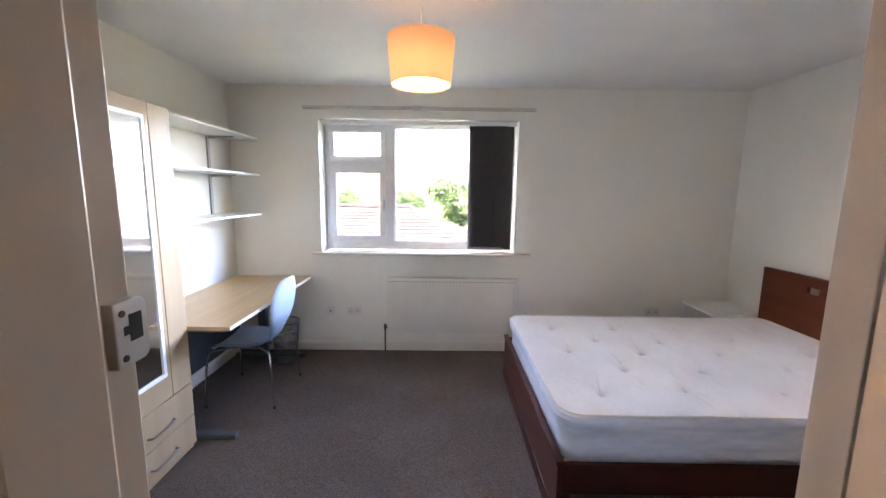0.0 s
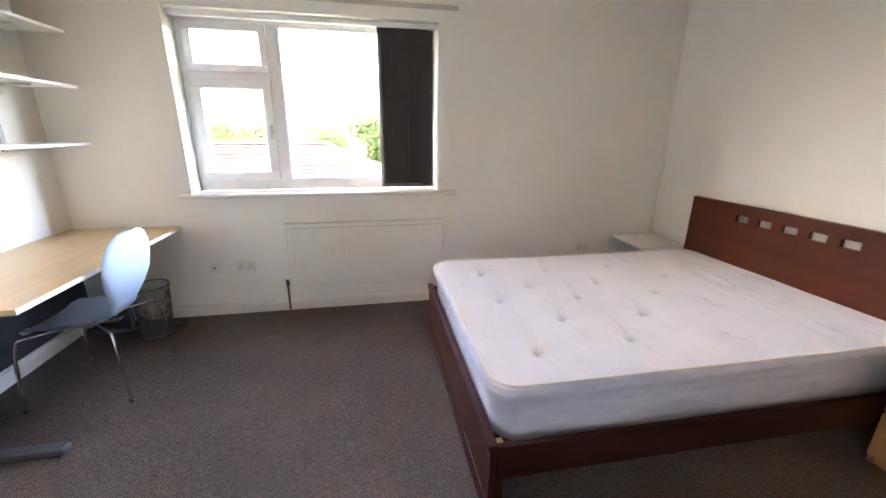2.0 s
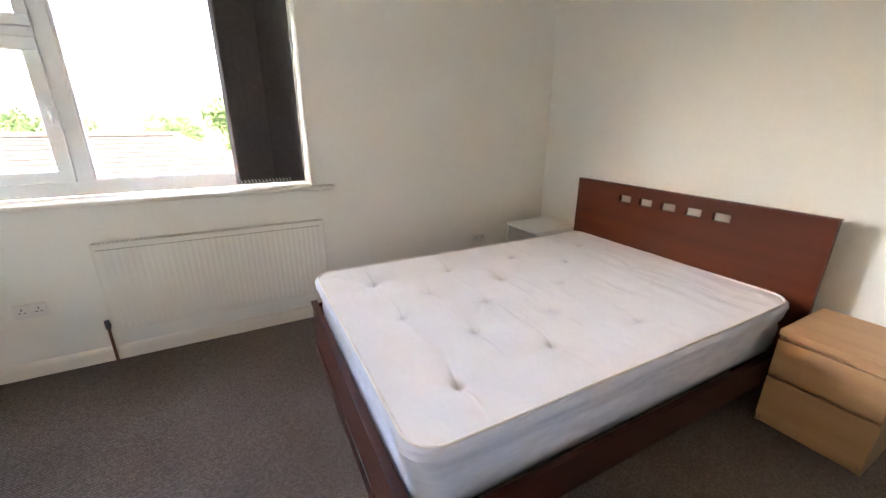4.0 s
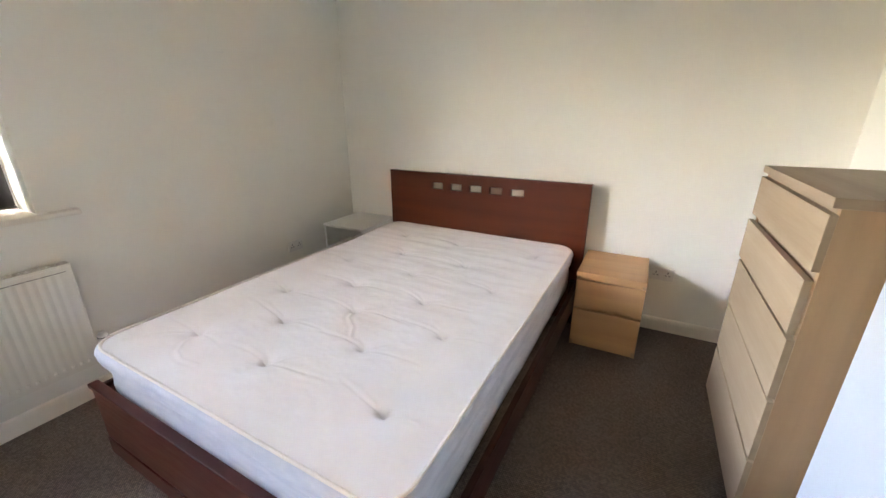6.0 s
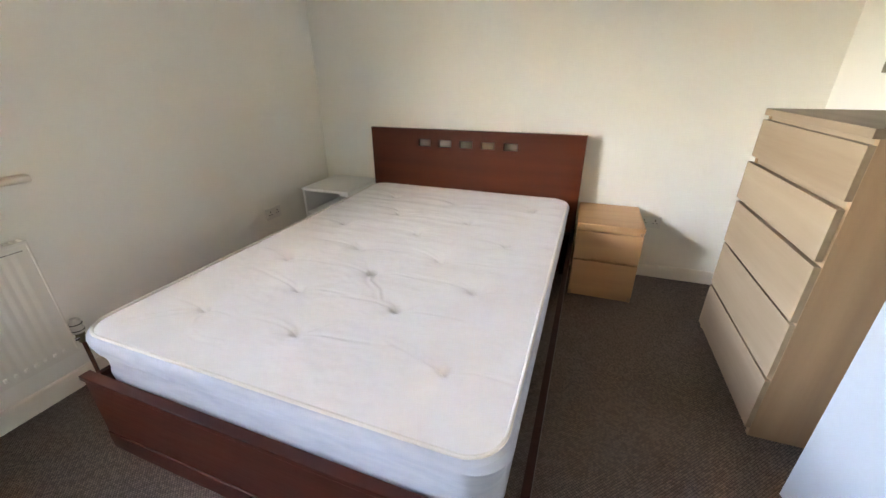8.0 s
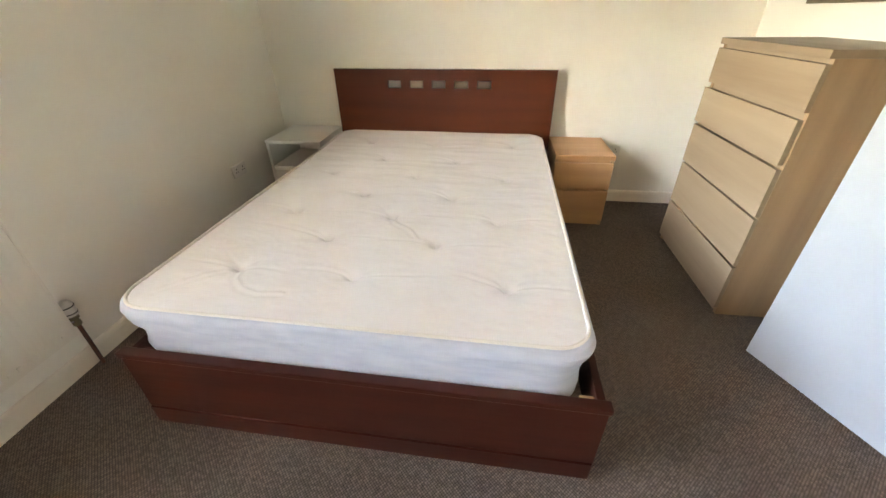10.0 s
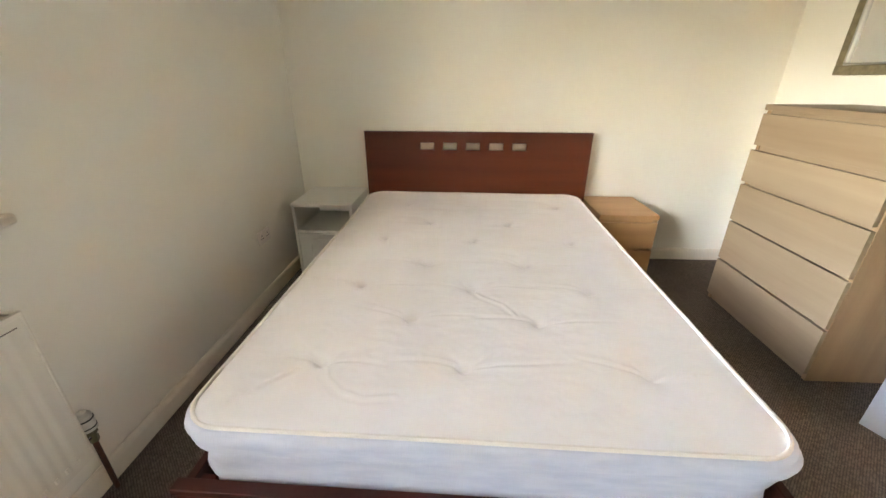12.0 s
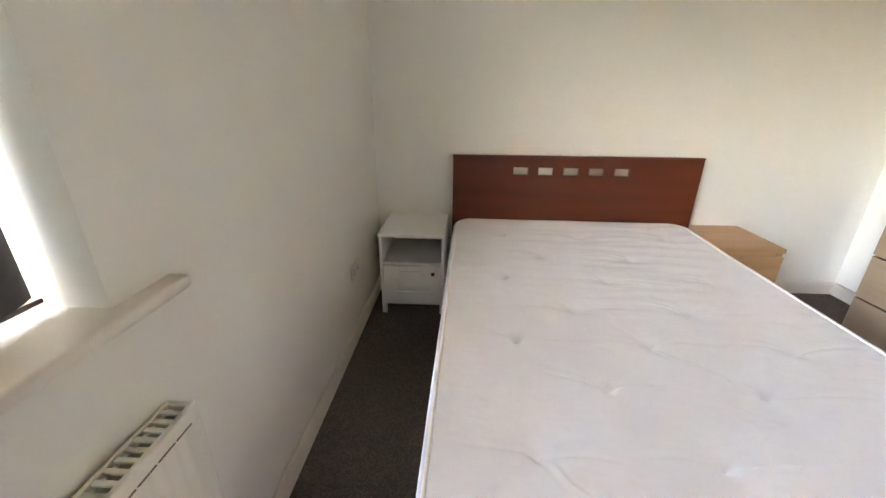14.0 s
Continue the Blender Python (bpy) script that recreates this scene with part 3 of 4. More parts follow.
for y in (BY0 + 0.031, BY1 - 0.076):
    # The north block takes the rails' shaded tone so that it drops from view.
    part("corner_block", box(BX0 + 0.027, y, 0.21, BX0 + 0.072, y + 0.045, 0.335, 0.003), M_PINE if y < 2.5 else M_MAHOG_X, bed, "raw pine corner block" if y < 2.5 else "corner block darkened to stay unnoticed")
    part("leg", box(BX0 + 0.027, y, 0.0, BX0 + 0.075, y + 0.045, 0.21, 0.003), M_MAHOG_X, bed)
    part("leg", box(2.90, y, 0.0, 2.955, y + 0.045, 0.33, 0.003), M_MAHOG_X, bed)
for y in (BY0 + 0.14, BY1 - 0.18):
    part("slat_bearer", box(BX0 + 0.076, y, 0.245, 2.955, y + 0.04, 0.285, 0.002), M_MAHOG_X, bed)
for i in range(14):
    x = BX0 + 0.09 + i * 0.16
    part("slat", box(x, BY0 + 0.14, 0.285, x + 0.07, BY1 - 0.14, 0.303, 0.003), M_PINE, bed)

# mattress
MX0, MX1, MY0, MY1, MZ0, MZ1 = 0.743, 2.945, 1.757, 3.322, 0.303, 0.572
TUFT_ROWS = ((1.03, (3.037, 2.577, 1.997)), (1.292, (2.781, 2.301)), (1.532, (3.045, 2.55, 2.045)), (1.777, (2.769, 2.289)),
             (2.052, (3.048, 2.541, 2.008)), (2.338, (2.806, 2.317)), (2.68, (3.009, 2.526, 1.963)))
TUFTS = [(x, y) for x, ys in TUFT_ROWS for y in ys]
CREASES = [[(1.0, 3.01), (0.94, 2.985), (0.885, 2.93), (0.862, 2.86), (0.872, 2.77)], [(1.50, 2.545), (1.435, 2.51), (1.375, 2.43), (1.315, 2.39)],
           [(0.83, 3.22), (0.93, 3.13), (1.02, 3.05)]]
FOLDS = []
rnd = random.Random(4)
for a, b_ in TUFTS:
    weak = 0.5 if a > 1.9 else 1.0
    for s, base in ((1, 4), (-1, -4), (1, 34), (-1, 30)):
        t = radians(base + rnd.uniform(-7, 7))
        ln = rnd.uniform(0.24, 0.40) if abs(base) < 10 else rnd.uniform(0.08, 0.15)
        FOLDS.append((a, b_, a + ln * math.sin(t), b_ + s * ln * math.cos(t), weak * rnd.uniform(0.6, 1.0) * (1.0 if abs(base) < 10 else 0.5)))


def crease_depth(x, y):
    """Loose creases in the ticking, each a bent line with a raised lip."""
    z = 0.0
    for line in CREASES:
        best = 1.0
        for (ax, ay), (bx, by) in zip(line, line[1:]):
            vx, vy = bx - ax, by - ay
            t = min(1.0, max(0.0, ((x - ax) * vx + (y - ay) * vy) / (vx * vx + vy * vy)))
            best = min(best, math.hypot(x - ax - t * vx, y - ay - t * vy))
        if best < 0.05:
            z += 0.0022 * math.exp(-(best / 0.006) ** 2) - 0.0018 * math.exp(-((best - 0.016) / 0.010) ** 2)
    return z


def mattress_top(x, y):
    z = 0.0
    for a, b, in TUFTS:
        r2 = (x - a) ** 2 + (y - b) ** 2
        if r2 < 0.12:
            k = 1.0 - 0.25 * (a > 1.9)
            z -= k * (0.024 * math.exp(-r2 / 0.00045) + 0.019 * math.exp(-r2 / 0.0045) + 0.011 * math.exp(-r2 / 0.03))
    for a, b, c, d, k in FOLDS:
        if abs(x - a) > 0.2 or abs(y - b) > 0.41:
            continue
        vx, vy = c - a, d - b
        ln = math.hypot(vx, vy)
        t = ((x - a) * vx + (y - b) * vy) / (ln * ln)
        if -0.05 < t < 1.0:
            off = ((x - a) * vy - (y - b) * vx) / ln + 0.006 * math.sin(4 * t + a * 9 + b * 5)
            fade = k * min(1.0, max(0.0, t + 0.05) * 8) * (1 - t) ** 0.8
            wd = 0.0045 + 0.006 * t
            z -= fade * (0.0060 * math.exp(-(off / wd) ** 2) - 0.0024 * math.exp(-((off - 2.2 * wd) / (1.5 * wd)) ** 2))
    if x < 1.8:
        z += crease_depth(x, y)
    far = max(0.0, min(1.0, (x - 1.35) / 0.8))
    z += 0.0068 * far * noise.noise((x * 15, y * 2.6, 1)) + 0.004 * noise.noise((x * 4, y * 3, 7)) + 0.0013 * noise.noise((x * 26, y * 15, 3)) + 0.0006 * noise.noise((x * 55, y * 40, 9))
    return z


def rounded(x0, y0, x1, y1, r, n=8, side=14):
    pts = []
    for cx, cy, a in ((x1 - r, y0 + r, -90), (x1 - r, y1 - r, 0), (x0 + r, y1 - r, 90), (x0 + r, y0 + r, 180)):
        for k in range(n + 1):
            t = radians(a + 90 * k / n)
            pts.append((cx + r * math.cos(t), cy + r * math.sin(t)))
    out = []
    for p, q in zip(pts, pts[1:] + pts[:1]):
        m = max(1, int(math.hypot(q[0] - p[0], q[1] - p[1]) / 0.04))
        out += [(p[0] + (q[0] - p[0]) * k / m, p[1] + (q[1] - p[1]) * k / m) for k in range(m)]
    return out


mat = thing("mattress", ((MX0 + MX1) / 2, (MY0 + MY1) / 2, MZ0), "bare white tufted mattress with cream piping, lightly stained", "mattress")
mat.rotation_euler = (0, 0, BED_TURN)
bm = bmesh.new()
NX, NY, R = 420, 310, 0.11
verts = []
TI = 0.013
for i in range(NX + 1):
    row = []
    for j in range(NY + 1):
        x, y = MX0 + (MX1 - MX0) * i / NX, MY0 + (MY1 - MY0) * j / NY
        cx, cy = min(max(x, MX0 + R), MX1 - R), min(max(y, MY0 + R), MY1 - R)
        d = max(abs(x - cx), abs(y - cy))
        e = math.hypot(x - cx, y - cy)
        if x != cx and y != cy and e > 0:
            x, y = cx + (x - cx) * d / e, cy + (y - cy) * d / e
        edge = R - d if d > 0 else min(x - MX0, MX1 - x, y - MY0, MY1 - y)
        edge = max(0.0, min(x - MX0, MX1 - x, y - MY0, MY1 - y, edge))
        dome = 0.012 * (1 - math.exp(-edge / 0.035)) - 0.004
        fx, fy = 1 - 2 * TI / (MX1 - MX0), 1 - 2 * TI / (MY1 - MY0)
        row.append(bm.verts.new(((MX0 + MX1) / 2 + (x - (MX0 + MX1) / 2) * fx, (MY0 + MY1) / 2 + (y - (MY0 + MY1) / 2) * fy, MZ1 - 0.008 + 0.012 * max(0, (x - 2.4) / 0.5) + dome + mattress_top(x, y) * min(1, edge / 0.05))))
    verts.append(row)
for i in range(NX):
    for j in range(NY):
        bm.faces.new((verts[i][j], verts[i + 1][j], verts[i + 1][j + 1], verts[i][j + 1]))
part("top_panel", bm, M_TICK, mat, smooth=True)
loop = rounded(MX0, MY0, MX1, MY1, R)
bm = bmesh.new()
prof = [(0.034, 0.0), (0.026, 0.012), (0.024, 0.05), (0.022, 0.09), (0.021, 0.135), (0.019, 0.155), (0.008, 0.186), (-0.003, 0.210), (-0.006, 0.235), (0.0, 0.253), (0.013, 0.262)]
prof = [q for p, r in zip(prof, prof[1:]) for q in (p, ((p[0] + r[0]) / 2, (p[1] + r[1]) / 2))] + prof[-1:]
cx, cy = (MX0 + MX1) / 2, (MY0 + MY1) / 2
rings = []
for inset, h in prof:
    ringv = []
    for k, (x, y) in enumerate(loop):
        s = k * 0.04
        wob = (0.007 * noise.noise((s * 1.1, h * 30, 5)) + 0.005 * noise.noise((s * 2.2, h * 70, 2))) * (1 if h < 0.24 else 0.2)
        dx, dy = x - cx, y - cy
        fx, fy = (1 - 2 * (inset - wob) / (MX1 - MX0)), (1 - 2 * ((inset if h > 0.2 else inset * 0.4) - wob) / (MY1 - MY0))
        ringv.append(bm.verts.new((cx + dx * fx, cy + dy * fy, MZ0 + h + (0.012 * max(0, (x - 2.4) / 0.5) if h > 0.15 else 0))))
    rings.append(ringv)
for a, b in zip(rings, rings[1:]):
    for k in range(len(loop)):
        bm.faces.new((a[k], a[(k + 1) % len(loop)], b[(k + 1) % len(loop)], b[k]))
bm.faces.new(list(reversed(rings[0])))
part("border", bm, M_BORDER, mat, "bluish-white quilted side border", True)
for z, inset, r in ((MZ1 - 0.008, 0.013, 0.006), (MZ0 + 0.014, 0.024, 0.005)):
    pts = [(cx + (x - cx) * (1 - 2 * inset / 2.1), cy + (y - cy) * (1 - 2 * inset / 1.6), z + 0.002 * noise.noise((x * 4, y * 4, z)) + (0.012 * max(0, (x - 2.4) / 0.5) if z > 0.5 else 0)) for x, y in loop]
    part("piping", tube(pts + pts[:2], r, 8), M_PIPING, mat, "cream edge piping", True)
for i, (x, y) in enumerate(TUFTS):
    z = MZ1 + mattress_top(x, y)
    bm = bmesh.new()
    bmesh.ops.create_uvsphere(bm, u_segments=10, v_segments=6, radius=0.009, matrix=Matrix.Translation((x, y, z + 0.001)) @ Matrix.Diagonal((1, 1, 0.45, 1)))
    part("tuft_button", bm, M_TUFT, mat, smooth=True)


# ---- bedside chest, oak veneer ----
def oak_bedside(x0, y0, x1, y1, h):
    c = thing("bedside_chest", ((x0 + x1) / 2, (y0 + y1) / 2, 0), "oak-veneer bedside chest with two drawers beside the bed", "bedside chest")
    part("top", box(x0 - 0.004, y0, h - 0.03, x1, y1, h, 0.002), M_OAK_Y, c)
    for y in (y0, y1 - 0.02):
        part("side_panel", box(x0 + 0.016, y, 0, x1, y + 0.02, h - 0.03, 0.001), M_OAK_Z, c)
    part("back_panel", box(x1 - 0.012, y0 + 0.02, 0.05, x1 - 0.004, y1 - 0.02, h - 0.03), M_OAK_Y, c)
    part("plinth", box(x0 + 0.022, y0 + 0.02, 0, x0 + 0.04, y1 - 0.02, 0.055), M_OAK_Y, c)
    part("carcass_front", box(x0 + 0.04, y0 + 0.02, 0.055, x0 + 0.05, y1 - 0.02, h - 0.03), M_OAK_Y, c)
    for z0, z1 in ((0.045, 0.272), (0.290, h - 0.055)):
        part("drawer_front", box(x0 - 0.002, y0 + 0.002, z0, x0 + 0.018, y1 - 0.002, z1, 0.0015), M_OAK_Y, c)
    return c


oak_bedside(2.605, 1.272, 3.066, 1.670, 0.532)


# ---- white bedside table ----
def white_bedside(x0, y0, x1, y1, h):
    c = thing("bedside_table", ((x0 + x1) / 2, (y0 + y1) / 2, 0), "white bedside table with an open shelf and a panelled drawer", "bedside table")
    part("top", box(x0 - 0.006, y0 - 0.004, h - 0.02, x1, y1 + 0.004, h, 0.002), M_WHITE, c)
    for y in (y0, y1 - 0.018):
        part("side_panel", box(x0, y, 0.06, x1, y + 0.018, h - 0.02, 0.001), M_WHITE, c)
    part("back_panel", box(x1 - 0.008, y0 + 0.018, 0.06, x1 - 0.002, y1 - 0.018, h - 0.02), M_WHITE, c)
    part("shelf", box(x0 + 0.01, y0 + 0.018, 0.36, x1 - 0.008, y1 - 0.018, 0.378), M_WHITE, c)
    part("bottom", box(x0 + 0.02, y0 + 0.018, 0.06, x1 - 0.008, y1 - 0.018, 0.075), M_WHITE, c)
    for y in (y0, y1 - 0.03):
        for x in (x0, x1 - 0.03):
            part("leg", box(x, y, 0, x + 0.03, y + 0.03, 0.06, 0.001), M_WHITE, c)
    ym = (y0 + y1) / 2
    d = part("drawer", ring_x(y0 + 0.022, 0.080, y1 - 0.022, 0.356, x0 - 0.001, x0 + 0.016, 0.085), M_WHITE, c, "panelled drawer front")
    part("panel", box(x0 + 0.006, y0 + 0.1, 0.16, x0 + 0.013, y1 - 0.1, 0.28), M_WHITE, d)
    part("handle", join(box(x0 - 0.030, ym - 0.078, 0.296, x0 - 0.022, ym + 0.078, 0.330, 0.003), box(x0 - 0.024, ym - 0.078, 0.296, x0 - 0.001, ym + 0.078, 0.303, 0.002)), M_WHITE, d, "white rail handle")
    part("lock", rod((x0 - 0.005, y0 + 0.075, 0.300), (x0 + 0.002, y0 + 0.075, 0.300), 0.013), M_COPPER, d, "small dark brass lock")
    return c


def ring_x(y0, z0, y1, z1, x0, x1, w):
    bm = box(x0, y0, z0, x1, y1, z0 + w, 0.001)
    box(x0, y0, z1 - w, x1, y1, z1, 0.001, bm=bm)
    box(x0, y0, z0 + w, x1, y0 + w, z1 - w, 0.001, bm=bm)
    box(x0, y1 - w, z0 + w, x1, y1, z1 - w, 0.001, bm=bm)
    return bm


white_bedside(2.596, 3.365, 3.068, 3.788, 0.577)


# ---- chest of drawers ----
def chest(x0, y0, x1, y1, h):
    c = thing("chest_of_drawers", ((x0 + x1) / 2, (y0 + y1) / 2, 0), "tall oak-veneer chest of five drawers against the wall", "chest of drawers")
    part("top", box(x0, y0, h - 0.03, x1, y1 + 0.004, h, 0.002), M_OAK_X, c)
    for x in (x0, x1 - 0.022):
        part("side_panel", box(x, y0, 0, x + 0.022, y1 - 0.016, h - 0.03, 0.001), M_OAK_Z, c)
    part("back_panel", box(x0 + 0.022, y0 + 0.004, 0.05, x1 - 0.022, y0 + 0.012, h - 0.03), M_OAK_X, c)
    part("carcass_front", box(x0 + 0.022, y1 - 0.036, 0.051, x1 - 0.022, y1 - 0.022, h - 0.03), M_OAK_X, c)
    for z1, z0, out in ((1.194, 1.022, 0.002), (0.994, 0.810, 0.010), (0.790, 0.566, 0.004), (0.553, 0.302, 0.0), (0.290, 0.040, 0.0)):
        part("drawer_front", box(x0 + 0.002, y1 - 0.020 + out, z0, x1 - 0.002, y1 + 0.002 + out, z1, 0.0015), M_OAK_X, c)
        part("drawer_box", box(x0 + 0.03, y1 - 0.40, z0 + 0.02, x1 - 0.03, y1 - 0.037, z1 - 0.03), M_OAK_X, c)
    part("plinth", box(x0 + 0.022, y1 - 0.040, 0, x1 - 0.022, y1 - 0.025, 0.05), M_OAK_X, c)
    return c


chest(1.658, 0.424, 2.478, 0.905, 1.243)

# framed mirror over the chest
mir = thing("wall_mirror", (2.14, YD, 1.393), "framed wall mirror with a tarnished gilt border", "mirror")
fr = bmesh.new()
x0, x1, z0, z1 = 1.60, 2.687, 1.393, 2.10
for a, b, c, d in ((x0, z0, x1, z0 + 0.05), (x0, z1 - 0.05, x1, z1), (x0, z0 + 0.05, x0 + 0.05, z1 - 0.05), (x1 - 0.05, z0 + 0.05, x1, z1 - 0.05)):
    join(fr, box(a, YD, b, c, YD + 0.022, d, 0.004))
part("frame", fr, M_GILT, mir)
inner = bmesh.new()
for a, b, c, d in ((x0 + 0.05, z0 + 0.05, x1 - 0.05, z0 + 0.062), (x0 + 0.05, z1 - 0.062, x1 - 0.05, z1 - 0.05), (x0 + 0.05, z0 + 0.062, x0 + 0.062, z1 - 0.062), (x1 - 0.062, z0 + 0.062, x1 - 0.05, z1 - 0.062)):
    join(inner, box(a, YD + 0.004, b, c, YD + 0.026, d, 0.004))
part("inner_bead", inner, M_STEEL, mir, "bright silver bead")
part("mirror_glass", box(x0 + 0.06, YD + 0.006, z0 + 0.06, x1 - 0.06, YD + 0.010, z1 - 0.06), M_MIRROR, mir)

# ---- wardrobe ----
GX, GY0, GY1, GZ = -1.40, 1.50, 2.335, 2.075
war = thing("wardrobe", ((XL + GX) / 2, (GY0 + GY1) / 2, 0), "beech-laminate wardrobe with a mirrored door and two drawers", "wardrobe")
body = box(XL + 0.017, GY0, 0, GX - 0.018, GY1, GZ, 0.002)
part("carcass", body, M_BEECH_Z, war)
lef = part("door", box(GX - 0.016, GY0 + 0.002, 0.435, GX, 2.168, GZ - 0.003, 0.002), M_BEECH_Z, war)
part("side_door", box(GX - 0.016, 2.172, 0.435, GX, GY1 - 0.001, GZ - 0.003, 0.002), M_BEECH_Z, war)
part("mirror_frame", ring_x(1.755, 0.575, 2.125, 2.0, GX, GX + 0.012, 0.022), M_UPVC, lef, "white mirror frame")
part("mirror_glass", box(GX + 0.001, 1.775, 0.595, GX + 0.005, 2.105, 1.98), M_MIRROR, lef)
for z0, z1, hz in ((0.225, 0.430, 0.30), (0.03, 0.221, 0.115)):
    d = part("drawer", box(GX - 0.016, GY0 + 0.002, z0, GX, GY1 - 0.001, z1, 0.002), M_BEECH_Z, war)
    part("handle", tube(bend([(GX, 1.955, hz), (GX + 0.028, 1.96, hz), (GX + 0.030, 2.05, hz), (GX + 0.028, 2.145, hz), (GX, 2.15, hz)]), 0.006, 8), M_HANDLE, d, "dull nickel bow handle", True)

# ---- shelves ----
SX, SY0, SY1 = -1.585, 2.34, 3.80
rail_set = thing("shelf_rails", (XL, 3.1, 1.2), "grey metal wall uprights carrying the white shelves", "shelf bracket")
for y in (2.62, 3.52):
    part("upright", box(XL, y - 0.016, 1.36, XL + 0.016, y + 0.016, 2.085, 0.002), M_UPRIGHT, rail_set)
for z in (1.395, 1.765, 2.095):
    for y in (2.62, 3.52):
        bm = box(XL + 0.016, y - 0.007, z - 0.026, XL + 0.24, y + 0.007, z - 0.002, 0.002)
        for v in bm.verts:
            if v.co.x > XL + 0.2 and v.co.z < z - 0.012:
                v.co.z += 0.014
        part("bracket", bm, M_UPRIGHT, rail_set)
    s = thing("wall_shelf", ((XL + SX) / 2, (SY0 + SY1) / 2, z), "white laminated wall shelf on metal brackets", "shelf", "shelves over the desk")
    part("board", box(XL + 0.002, SY0, z, SX, SY1, z + 0.017, 0.001), M_WHITE, s)
    part("edging", box(SX, SY0, z, SX + 0.002, SY1, z + 0.017), M_UPVC, s, "white front edging")

# ---- desk ----
KX, KY0, KY1, KZ = -1.145, 2.345, 3.84, 0.787
desk = thing("desk", ((XL + KX) / 2, (KY0 + KY1) / 2, 0), "beech-laminate desk with grey metal cantilever legs", "desk")
part("desktop", box(XL + 0.018, KY0, KZ - 0.025, KX - 0.003, KY1, KZ, 0.001), M_BEECH_Y, desk)
part("front_edging", box(KX - 0.003, KY0, KZ - 0.025, KX, KY1, KZ, 0.001), M_EDGE, desk, "pale front edging")
for y in (2.42, 3.70):
    leg = part("leg", box(-1.62, y - 0.025, 0.03, -1.54, y + 0.025, KZ - 0.055, 0.005), M_GREY, desk)
    part("foot", box(-1.86, y - 0.03, 0.0, -1.185, y + 0.03, 0.035, 0.008), M_GREY, leg, "grey metal foot bar")
    part("top_arm", box(-1.86, y - 0.02, KZ - 0.055, -1.20, y + 0.02, KZ - 0.025, 0.003), M_GREY, leg)
part("modesty_panel", box(-1.872, 2.36, 0.13, -1.862, 3.80, KZ - 0.03, 0.002), M_PANEL, desk, "near-black back panel")
part("beam", box(-1.60, 2.45, KZ - 0.075, -1.56, 3.67, KZ - 0.03, 0.003), M_GREY, desk)


# ---- desk chair ----
def shell_chair(at, turn):
    c = thing("desk_chair", at, "pale blue moulded shell chair on chrome legs at the desk", "chair", turn=turn)
    sec = [(0.235, 0.405, 0.17), (0.232, 0.43, 0.19), (0.19, 0.447, 0.212), (0.08, 0.450, 0.225), (-0.05, 0.445, 0.215), (-0.13, 0.448, 0.175), (-0.18, 0.470, 0.125), (-0.208, 0.515, 0.112),
           (-0.224, 0.575, 0.155), (-0.236, 0.64, 0.20), (-0.248, 0.71, 0.212), (-0.262, 0.78, 0.195), (-0.275, 0.83, 0.155), (-0.283, 0.858, 0.10), (-0.286, 0.868, 0.045)]

    def sheet(rows):
        bm = bmesh.new()
        v = []
        for x, z, wd in rows:
            back = z > 0.5
            line = []
            for k in range(13):
                u = k / 12 * 2 - 1
                y = wd * math.sin(u * math.pi / 2)
                lift = 0.018 * u * u
                line.append(bm.verts.new((x + (0.03 * u * u if back else 0), y, z + (0 if back else lift))))
            v.append(line)
        for a, b in zip(v, v[1:]):
            for k in range(12):
                bm.faces.new((a[k], a[k + 1], b[k + 1], b[k]))
        bmesh.ops.solidify(bm, geom=bm.faces[:], thickness=0.011)
        bmesh.ops.recalc_face_normals(bm, faces=bm.faces[:])
        return bm
    sec = [(x if z < 0.5 else x - 0.03 * min(1, (z - 0.5) / 0.1), z if z < 0.5 else 0.5 + (z - 0.5) * 1.24, wd if z < 0.5 else wd * 1.13) for x, z, wd in sec]
    shell = part("seat", sheet(sec[:8]), M_SHELL, c, smooth=True)
    part("seat_pad", sheet([(x * 0.93, z + 0.012, wd * 0.93) for x, z, wd in sec[1:6]]), M_PAD, shell, "grey fabric seat pad", True)
    part("backrest", sheet(sec[7:]), M_SHELL, c, smooth=True)
    hub = part("under_frame", join(rod((0, 0, 0.405), (0, 0, 0.434), 0.075, n=20), box(-0.15, -0.02, 0.408, 0.17, 0.02, 0.420, 0.003)), M_GREY, c, "grey round mounting plate", True)
    for sx, sy in ((1, 1), (1, -1), (-1, 1), (-1, -1)):
        leg = part("leg", tube(bend([(0.03 * sx, 0.05 * sy, 0.412), (0.20 * sx, 0.212 * sy, 0.424), (0.236 * sx, 0.246 * sy, 0.412), (0.256 * sx, 0.266 * sy, 0.012)], 4), 0.008, 10), M_CHROME, c, "bent chrome tube leg", True)
        part("rubber_foot", rod((0.256 * sx, 0.266 * sy, 0.0), (0.254 * sx, 0.264 * sy, 0.02), 0.011), M_BLACK, leg, "black rubber foot")
    return c


shell_chair((-1.345, 3.03, 0), 180)

# ---- wire waste bin ----
bin_at = (-1.325, 3.60, 0)
b = thing("waste_bin", bin_at, "dark wire-mesh waste bin on the carpet", "bin", turn=0)
mesh_bm = bmesh.new()
for i in range(84):
    a = i / 84 * math.tau
    for tw in (0.16, -0.16):
        join(mesh_bm, rod((0.098 * math.cos(a), 0.098 * math.sin(a), 0.004), (0.125 * math.cos(a + tw), 0.125 * math.sin(a + tw), 0.40), 0.0009, n=4, ends=False))
part("mesh_side", mesh_bm, M_GREY, b)
part("base", rod((0, 0, 0), (0, 0, 0.012), 0.100, n=28), M_GREY, b)
